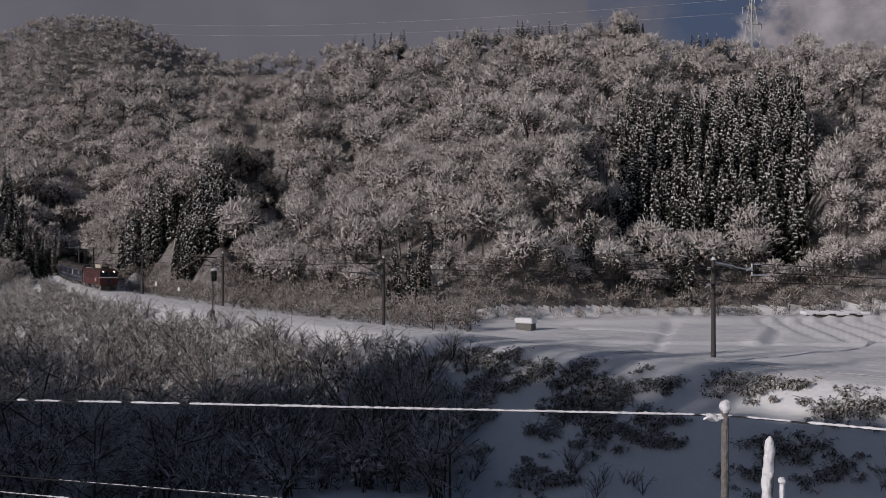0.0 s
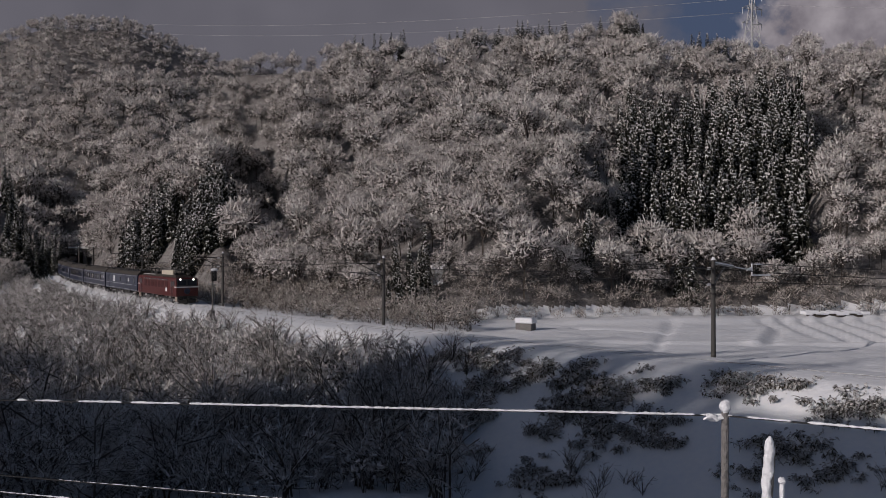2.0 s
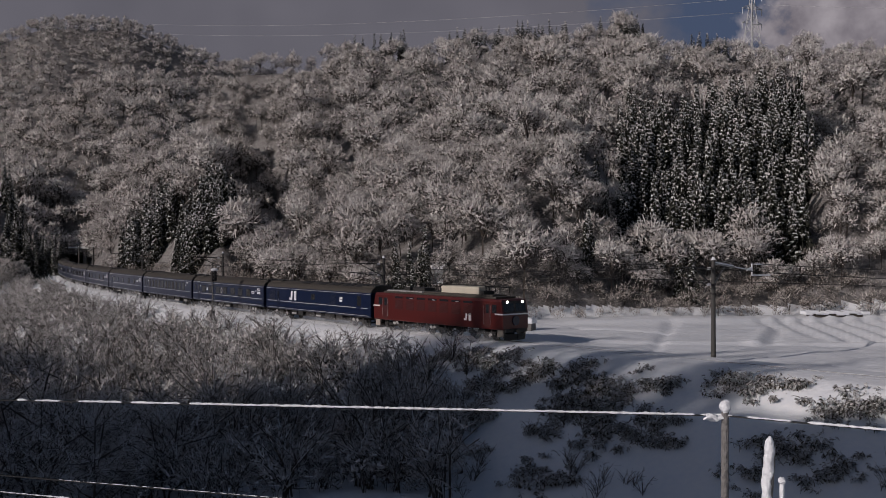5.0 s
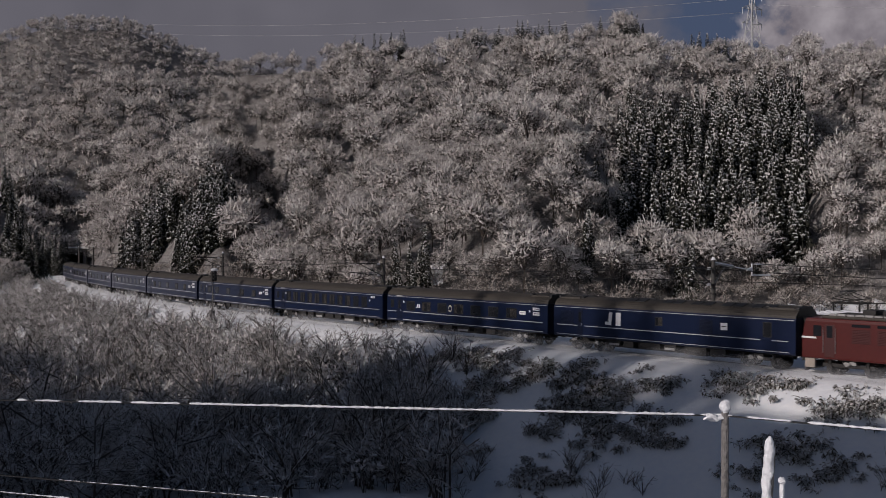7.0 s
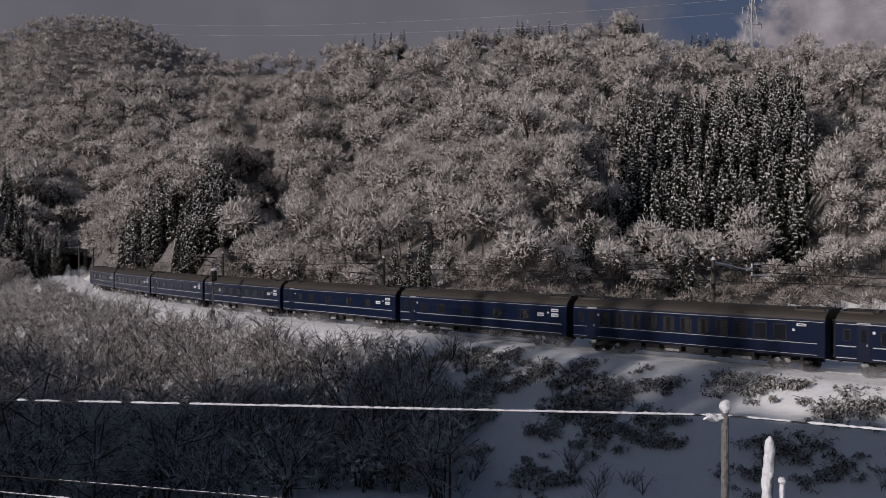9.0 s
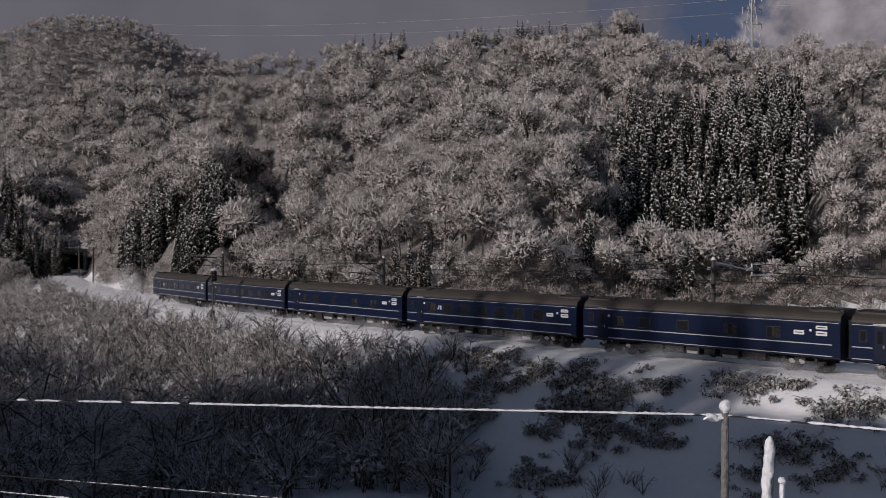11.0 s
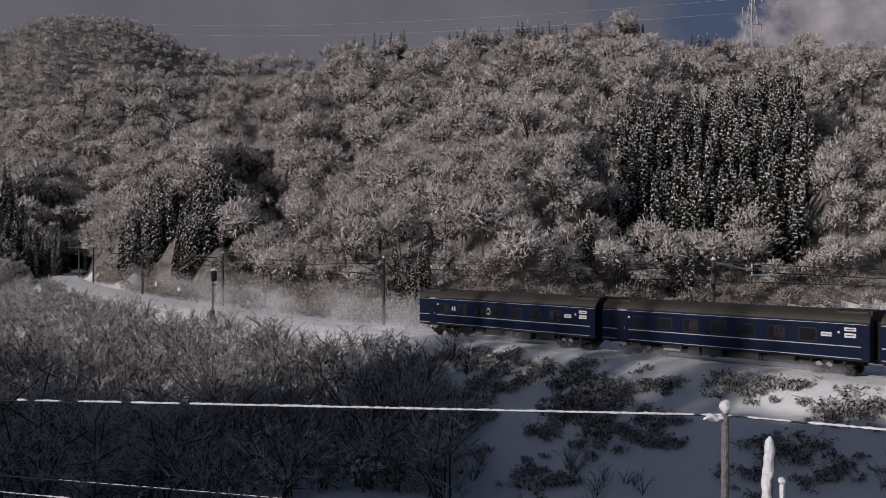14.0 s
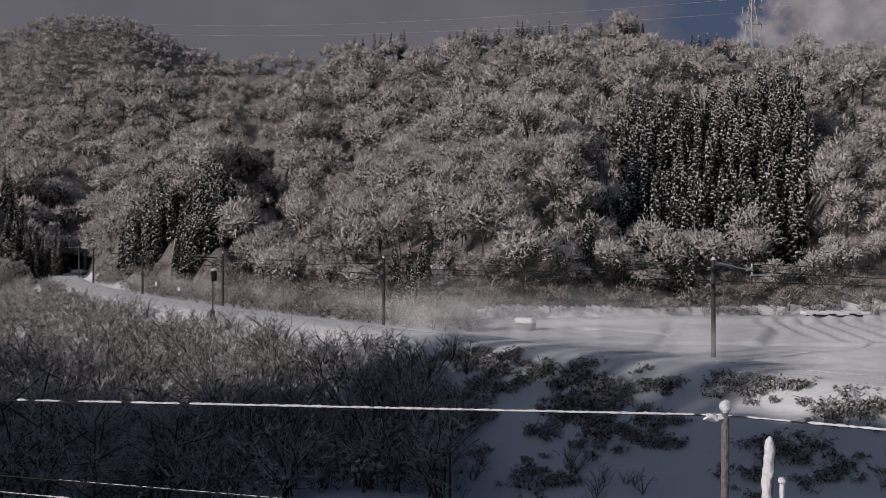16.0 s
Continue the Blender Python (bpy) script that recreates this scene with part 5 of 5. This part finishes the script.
def signal_post():
    """The trackside signal on the valley side."""
    root = new("railway_signal")
    foot = on_track(138.5, 4.6, -0.85)
    root.matrix_basis = Matrix.Translation(foot) @ Matrix.Rotation(heading(138.5), 4, "Z")
    b = fresh()
    rod(b, (0, 0, -0.6), (0, 0, 6.5), 0.10, 0.08, sides=12)
    part("post", b, MAST, root)
    b = fresh()
    box(b, 0.12, 0.1, 5.15, 0.35, 0.62, 1.25, 0.16)
    head = part("signal_head", b, BLACK, root, "black signal head with hood")
    b = fresh()
    for z in (4.8, 5.2, 5.55):
        rod(b, (0.25, 0.1, z), (0.52, 0.1, z + 0.02), 0.16, 0.15, sides=14)
    part("hood", b, RUBBER, head)
    b = fresh()
    bmesh.ops.create_uvsphere(b, u_segments=14, v_segments=8, radius=0.42, matrix=Matrix.Translation((0.15, 0.12, 5.78)) @ Matrix.Diagonal((0.9, 1.0, 0.45, 1)))
    part("snow_cap", b, FRESH, root, "snow lying on the signal head")
    b = fresh()
    box(b, 0, 0, 4.2, 1.1, 0.7, 0.07, 0.015)
    part("platform", b, GREYMETAL, root, "small steel maintenance platform")
    b = fresh()
    for y in (0.28, 0.5):
        rod(b, (0.35, y - 0.4, 0), (0.3, y - 0.4, 4.5), 0.02, sides=6)
    for k in range(12):
        rod(b, (0.34, -0.12, 0.3 + 0.35 * k), (0.34, 0.10, 0.3 + 0.35 * k), 0.014, sides=6)
    part("ladder", b, GREYMETAL, root)
    b = fresh()
    box(b, -0.35, 0.1, 0.75, 0.55, 0.5, 1.1, 0.04)
    part("relay_box", b, BLACK, root, "dark relay box at the foot")
    return tagged(root, "black railway signal on a thin post capped with snow", "railway signal")


signal_post()


def trackside_sign(s, off, h, w):
    root = new("trackside_marker")
    root.matrix_basis = Matrix.Translation(on_track(s, -off, -0.7)) @ Matrix.Rotation(heading(s) + 0.5, 4, "Z")
    b = fresh()
    rod(b, (0, 0, -0.3), (0, 0, h), 0.05, sides=8)
    part("post", b, GREYMETAL, root)
    b = fresh()
    box(b, 0, -0.06, h - 0.2, w, 0.04, 0.55, 0.015)
    part("board", b, WHITE, root, "small white board")
    return tagged(root, "small white trackside marker on a grey post", "marker post", group="trackside markers")


trackside_sign(104.5, 3.8, 2.2, 0.42)
trackside_sign(93.0, 3.8, 2.6, 0.30)


def field_box(x, y, sx, sy, h, yaw, snow):
    z = float(ground_z(x, y)[0])
    root = new("utility_cabinet")
    root.matrix_basis = pose(x, y, z - 0.1, 0, 0, yaw)
    b = fresh()
    box(b, 0, 0, h / 2, sx, sy, h, 0.04)
    part("body", b, CONCRETE, root)
    b = fresh()
    box(b, 0, 0, h + snow / 2, sx * 1.12, sy * 1.12, snow, min(0.14, snow * 0.45))
    part("snow_cap", b, FRESH, root, "thick cap of snow")
    return tagged(root, "low grey cabinet under thick snow at the field edge", "cabinet")


field_box(8.1, 98.5, 1.7, 1.1, 0.72, -30, 0.55)


def field_hut():
    """A heap of snow-covered boards at the far edge of the field."""
    root = new("snowed_in_shed")
    x, y = 46.0, 118.0
    root.matrix_basis = pose(x, y, float(ground_z(x, y)[0]) - 0.05, 0, 0, 4)
    b = fresh()
    box(b, 0, 0, 0.25, 6.2, 1.2, 0.5, 0.05)
    part("boards", b, BARK, root, "dark boards under the snow")
    b = fresh()
    for k in range(12):
        box(b, -3.4 + 0.62 * k, 0.05 * math.sin(k * 2), 0.62 + 0.1 * math.sin(k * 1.7), 0.95, 1.7, 0.34 + 0.1 * math.cos(k), 0.12)
    part("snow_cap", b, FRESH, root, "uneven thick snow on top")
    return tagged(root, "low timber stack buried in snow by the wood", "timber stack")


field_hut()


def tunnel_portal():
    """The end of a snow shed where the line comes out of the hill."""
    s = -75.0
    root = new("tunnel_portal")
    root.matrix_basis = Matrix.Translation(on_track(s)) @ Matrix.Rotation(heading(s), 4, "Z")
    b = fresh()
    for y in (-3.6, 3.6):
        box(b, -19, y, 2.4, 38, 0.9, 6.0, 0.05)
    box(b, -19, 0, 5.9, 38, 8.1, 1.0, 0.05)
    part("shed_wall", b, CONCRETE, root, "weathered concrete frame")
    b = fresh()
    box(b, -19, 0, 6.6, 38.4, 8.5, 0.5, 0.18)
    part("snow_cap", b, FRESH, root, "snow on the portal roof")
    return tagged(root, "concrete tunnel mouth with snow on its roof", "tunnel mouth")


tunnel_portal()


# ---- pylons and power lines ----
def pylon(x, y, h, w, arms, label):
    root = new("power_pylon")
    z = float(ground_z(x, y)[0])
    root.matrix_basis = pose(x, y, z - 0.5, 0, 0, 24)
    b = fresh()

    def half(t):
        return w * (1 - 0.82 * min(1.0, t / 0.75)) if t < 0.75 else w * 0.18 * (1 - 0.6 * (t - 0.75) / 0.25)

    n = 9
    for i in range(n):
        t0, t1 = i / n, (i + 1) / n
        a0, a1 = half(t0), half(t1)
        c0 = [(-a0, -a0, h * t0), (a0, -a0, h * t0), (a0, a0, h * t0), (-a0, a0, h * t0)]
        c1 = [(-a1, -a1, h * t1), (a1, -a1, h * t1), (a1, a1, h * t1), (-a1, a1, h * t1)]
        for k in range(4):
            rod(b, c0[k], c1[k], 0.13, sides=5)
            rod(b, c0[k], c1[(k + 1) % 4], 0.07, sides=4)
            rod(b, c0[(k + 1) % 4], c1[k], 0.07, sides=4)
    part("lattice_mast", b, PYLON, root, "frosted steel lattice mast")
    for t in arms:
        b = fresh()
        for k in (-1, 1):
            rod(b, (0, 0, h * t), (k * w * 1.25, 0, h * t + 0.3), 0.10, sides=5)
            rod(b, (0, 0, h * t + 1.4), (k * w * 1.25, 0, h * t + 0.3), 0.08, sides=5)
            rod(b, (k * w * 0.6, 0, h * t + 0.15), (k * w * 0.6, 0, h * t + 0.85), 0.05, sides=4)
        part("cross_arm", b, PYLON, root)
        for k in (-1, 1):
            b = fresh()
            rod(b, (k * w * 1.25, 0, h * t + 0.25), (k * w * 1.25, 0, h * t - 1.2), 0.11, sides=6)
            part("insulator", b, INSULATOR, root)
    return tagged(root, label, "power pylon", group="power pylons"), z


PYLON = material("frosted_lattice_steel", (0.42, 0.42, 0.44), 0.6, other=(0.6, 0.6, 0.6), scale=0.8, amount=0.5)
pylon(75.6, 246.0, 24.0, 2.4, (0.55, 0.70, 0.85), "frost-grey lattice power pylon on the wooded ridge")
pylon(-143.0, 487.0, 30.0, 3.0, (0.58, 0.72, 0.86), "distant lattice power pylon on the middle ridge")


def power_line(a, b, sag, r, label):
    bm = fresh()
    a, b = Vector(a), Vector(b)
    pts = [a.lerp(b, i / 24) - Vector((0, 0, sag * 4 * (i / 24) * (1 - i / 24))) for i in range(25)]
    for p, q in zip(pts, pts[1:]):
        rod(bm, p, q, r, sides=4)
    ob = part("power_line", bm, PYLON)
    return tagged(ob, label, "power line", group="power lines")


for dz in (0.0, 4.5):
    power_line((75.6 - 2.8, 246.0, 68.4 - dz * 0.75), (-143.0, 487.0, 116.0 - dz), 3.0, 0.03, "thin high-voltage line between two pylons")
    power_line((75.6 + 2.8, 246.0, 70.3 - dz * 0.75), (225.0, 197.0, 60.5 - dz * 0.75), 2.0, 0.03, "thin high-voltage line leaving over the ridge")


# ---- the roadside fence by the camera ----
def snow_beads(wire, a, b, r, rng, gaps):
    """Lumpy runs of snow lying along a wire from a to b, broken by gaps."""
    a, b = Vector(a), Vector(b)
    cuts = [0.0] + [v for g in gaps for v in g] + [1.0]
    for f0, f1 in zip(cuts[::2], cuts[1::2]):
        n = max(2, int((b - a).length * (f1 - f0) / 0.022))
        bm, ring = fresh(), []
        for i in range(n + 1):
            c = a.lerp(b, f0 + (f1 - f0) * i / n)
            k = r * rng.uniform(0.7, 1.25) * (0.35 if i in (0, n) else 1.0)
            c = c + Vector((0, 0, k * 0.6 + rng.uniform(-0.001, 0.001)))
            ring.append([bm.verts.new(c + Vector((0, math.cos(t) * k, math.sin(t) * k))) for t in [math.pi * m / 4 for m in range(8)]])
        for p, q in zip(ring, ring[1:]):
            for m in range(8):
                bm.faces.new((p[m], p[(m + 1) % 8], q[(m + 1) % 8], q[m]))
        bm.faces.new(ring[0])
        bm.faces.new(ring[-1])
        bmesh.ops.recalc_face_normals(bm, faces=bm.faces[:])
        part("snow_bead", bm, FRESH, wire, "run of snow balanced on the wire")


def roadside_fence():
    rng = random.Random(8)
    root = new("wire_fence")
    left, mid, right = (-4.6, 7.94), (1.96, 7.0), (4.4, 5.45)
    b = fresh()
    g = float(ground_z(*mid)[0])
    rod(b, (mid[0], mid[1], g - 0.3), (mid[0] + 0.004, mid[1], 6.22), 0.028, 0.026, sides=12)
    post = part("post", b, WOOD, root, "slim weathered post")
    b = fresh()
    bmesh.ops.create_icosphere(b, subdivisions=3, radius=0.042, matrix=Matrix.Translation((mid[0] + 0.006, mid[1], 6.255)) @ Matrix.Diagonal((0.8, 0.8, 1.35, 1)))
    bmesh.ops.create_icosphere(b, subdivisions=3, radius=0.05, matrix=Matrix.Translation((mid[0] - 0.07, mid[1], 6.18)) @ Matrix.Diagonal((1.6, 0.7, 0.45, 1)))
    for v in b.verts:
        v.co += Vector((noise.noise(v.co * 30), 0, noise.noise(v.co * 25 + Vector((5, 0, 0))))) * 0.022
    part("snow_cap", b, FRESH, post, "knob of snow on the post")
    rows = (((left[0], left[1], 6.185), (mid[0], mid[1], 6.195), (right[0], right[1], 6.19), 0.0085, ((0.18, 0.20), (0.215, 0.222), (0.255, 0.275), (0.33, 0.34), (0.40, 0.41), (0.97, 0.975))),
            ((left[0], left[1], 5.66), (mid[0], mid[1], 5.36), (right[0], right[1], 5.4), 0.0045, ((0.1, 0.25),)),
            ((left[0], left[1], 5.54), (mid[0], mid[1], 5.18), (right[0], right[1], 5.2), 0.006, ()))
    for a, m, c, r, gaps in rows:
        b = fresh()
        rod(b, a, m, 0.006, sides=6)
        rod(b, m, c, 0.006, sides=6)
        w = part("wire", b, WIRE, root, "dark fence wire")
        snow_beads(w, a, m, r, rng, gaps)
        snow_beads(w, m, c, r, rng, ((0.02, 0.05), (0.16, 0.19)))
    return tagged(root, "wire fence with snow balanced on its wires", "fence")


roadside_fence()


def snowy_stake():
    root = new("leaning_stake")
    x, y = 2.10, 6.5
    g = float(ground_z(x, y)[0])
    b = fresh()
    rod(b, (x - 0.05, y, g - 0.3), (x + 0.03, y, 6.10), 0.026, 0.024, sides=10)
    part("stake", b, WOOD, root)
    b = fresh()
    bmesh.ops.create_uvsphere(b, u_segments=20, v_segments=90, radius=1.0, matrix=Matrix.Translation((x - 0.022, y - 0.008, (g + 6.14) / 2))
                              @ Matrix.Rotation(radians(3.6), 4, "Y") @ Matrix.Diagonal((0.031, 0.034, (6.16 - g) / 2, 1)))
    for v in b.verts:
        f = abs(v.co.z - (g + 6.14) / 2) / ((6.16 - g) / 2)
        k = min(2.2, 1 / math.sqrt(max(0.16, 1 - f * f))) * (1 + 0.38 * noise.noise(v.co * 20))
        cx = x - 0.022 + (v.co.z - (g + 6.14) / 2) * 0.063
        v.co.x, v.co.y = cx + (v.co.x - cx) * k, y - 0.008 + (v.co.y - y + 0.008) * k
    part("snow_crust", b, FRESH, root, "crust of driven snow on the stake")
    b = fresh()
    rod(b, (x + 0.07, y - 0.05, g - 0.2), (x + 0.075, y - 0.05, 5.86), 0.016, sides=8)
    bmesh.ops.create_icosphere(b, subdivisions=2, radius=0.026, matrix=Matrix.Translation((x + 0.075, y - 0.05, 5.87)))
    part("peg", b, FRESH, root, "short snow-covered peg")
    return tagged(root, "leaning stake crusted with driven snow", "stake")


snowy_stake()


def valley_tree(x, y, h, seed, spread):
    """A bare young tree at the near edge of the thicket."""
    wood, twig = tree_template(seed, h, spread, 9, 6, 8, 0.035, trunks=3, clear=0.12)
    root = new("bare_tree")
    root.matrix_basis = pose(x, y, float(ground_z(x, y)[0]) - 0.1)
    t = new("branchwork", mesh_of("branchwork", wood, np.arange(len(wood)).reshape(-1, 4), [BARK]))
    c = new("crown", mesh_of("crown", twig, np.arange(len(twig)).reshape(-1, 4), [FROST_NEAR]))
    t.parent = c.parent = root
    tagged(c, "fine twigs dusted with snow")
    return tagged(root, "dark bare young tree with snow-dusted twigs", "tree", group="young trees below the road")


for k, (x, y, h, sp) in enumerate(((-24.2, 60.0, 10.4, 3.6), (-20.2, 57.0, 8.2, 3.0), (-17.0, 61.0, 7.6, 3.0), (-4.2, 79.0, 4.6, 1.5), (-14.6, 70.0, 7.4, 2.8))):
    valley_tree(x, y, h, 300 + k, sp)


# ---- powder snow thrown up by the train ----
def powder_material(name, strength, grain):
    """Airborne powder: mostly clear, thickest in the middle of each puff and broken by noise."""
    m = bpy.data.materials.new(name)
    m.use_nodes = True
    n, l = m.node_tree.nodes, m.node_tree.links
    p = n["Principled BSDF"]
    p.inputs["Base Color"].default_value = (0.86, 0.87, 0.89, 1)
    p.inputs["Roughness"].default_value, p.inputs["Specular IOR Level"].default_value = 0.9, 0.0
    tc, grad, tex = n.new("ShaderNodeTexCoord"), n.new("ShaderNodeTexGradient"), n.new("ShaderNodeTexNoise")
    grad.gradient_type = "SPHERICAL"
    l.new(tc.outputs["Object"], grad.inputs["Vector"])
    tex.inputs["Scale"].default_value, tex.inputs["Detail"].default_value = grain, 4
    l.new(tc.outputs["Object"], tex.inputs["Vector"])
    a, b = n.new("ShaderNodeMath"), n.new("ShaderNodeMath")
    a.operation, b.operation = "MULTIPLY", "MULTIPLY"
    l.new(grad.outputs[1], a.inputs[0])
    l.new(tex.outputs[0], a.inputs[1])
    l.new(a.outputs[0], b.inputs[0])
    b.inputs[1].default_value = strength
    l.new(b.outputs[0], p.inputs["Alpha"])
    return m


POWDER = powder_material("blown_powder_snow", 0.50, 2.6)
HAZE = powder_material("hanging_powder_snow", 0.48, 2.6)


def puff_mesh(name, mat, seed, sheets):
    """A puff of unit radius: rounded sheets that cross one another."""
    rng = np.random.RandomState(seed)
    verts, faces = [], []
    for k in range(sheets):
        base = len(verts)
        off, bow = rng.uniform(-0.35, 0.35), rng.uniform(-0.2, 0.2)
        turn = Matrix.Rotation(rng.uniform(-0.5, 0.5), 4, "Z") @ Matrix.Rotation(rng.uniform(-0.25, 0.25), 4, "X")
        for i in range(9):
            for j in range(9):
                x, z = -1 + i / 4, -1 + j / 4
                verts.append(tuple(turn @ Vector((x, off + bow * (x * x + z * z), z))))
        for i in range(8):
            for j in range(8):
                if math.hypot(i - 3.5, j - 3.5) > 4.4:
                    continue
                a = base + i * 9 + j
                faces.append((a, a + 1, a + 10, a + 9))
    return mesh_of(name, verts, faces, [mat], None, True)


PUFFS = [puff_mesh("powder_puff", POWDER, 400 + k, 1) for k in range(3)]
HAZES = [puff_mesh("powder_haze", HAZE, 410 + k, 1) for k in range(3)]


def powder(kind, k, sx, sy, sz, label):
    ob = new("powder_snow", (PUFFS if kind == "puff" else HAZES)[k % 3])
    ob.scale = (sx, sy, sz)
    return tagged(ob, label, "powder snow", group="powder snow behind the train")


SPRAY = []
rng = random.Random(91)
for k in range(40):
    # low spray along the running gear, riding with the train
    back = 3.0 + 200.0 * (k + 0.6 * rng.random()) / 40
    SPRAY.append((powder("puff", k, rng.uniform(3.0, 4.4), 1.0, rng.uniform(0.5, 0.9), "low spray of powder snow along the running gear"),
                  back, rng.choice((1.9, 2.2, 2.5)), rng.uniform(0.1, 0.45)))
TAIL = []
for k in range(5):
    # the cloud drawn along behind the last coach
    TAIL.append((powder("puff", k, 5.5 + 0.8 * k, 1.6, 1.7 + 0.2 * k, "cloud of powder snow drawn along behind the last coach"),
                 201.5 + 9.0 * k, rng.uniform(-1.5, 1.2), 1.1 + 0.08 * k))
DRIFT = []
for k in range(10):
    # veils left hanging over the line, which sink and drift towards the hill after the train has passed
    s = 40 + 21.0 * k + rng.uniform(-4, 4)
    DRIFT.append((powder("haze", k, rng.uniform(14, 17), 3.0, rng.uniform(2.6, 4.0), "thin veil of powder snow hanging over the line"), s, rng.uniform(-6.0, -3.0)))


def motions():
    """The train runs along the line at an even speed."""
    times = [0.5 * k for k in range(33)]

    def front(t):
        return FRONT_AT + SPEED * t + float(np.interp(t, *zip(*RUN))) + float(np.interp(t, *zip(*GAIN)))

    vehicles = [(loco, LOCO / 2, 5.8)] + [(c, LOCO + PITCH * (k + 0.5), 7.0) for k, c in enumerate(cars)]
    for car, back, pivot in vehicles:
        rows = []
        for t in times:
            s = front(t) - back
            a, b = on_track(s - pivot), on_track(s + pivot)
            d = b - a
            turn = Matrix.Rotation(math.atan2(d.y, d.x), 4, "Z") @ Matrix.Rotation(-math.atan2(d.z, math.hypot(d.x, d.y)), 4, "Y")
            rows.append((t, Matrix.Translation((a + b) / 2) @ turn))
        walk(car, rows)

    def laid(s, side, up):
        return Matrix.Translation(on_track(s, side, up)) @ Matrix.Rotation(heading(s), 4, "Z")

    for ob, back, side, up in SPRAY + TAIL:
        walk(ob, [(t, laid(max(front(t) - back, -150.0), side, up)) for t in times])
    # each veil lies below the snow until the train reaches it, rises as the tail passes, then sinks away
    for ob, s, side in DRIFT:
        tail = (s + 197.0 - FRONT_AT) / SPEED
        rows = []
        for t in times:
            age = t - tail
            lift = -4.6 + 6.2 * min(1.0, max(0.0, (age + 1.5) / 2.5)) - 0.10 * max(0.0, age)
            rows.append((t, laid(s + 0.6 * max(0.0, min(age, 8.0)), side - 0.35 * max(0.0, age), lift)))
        walk(ob, rows)


motions()
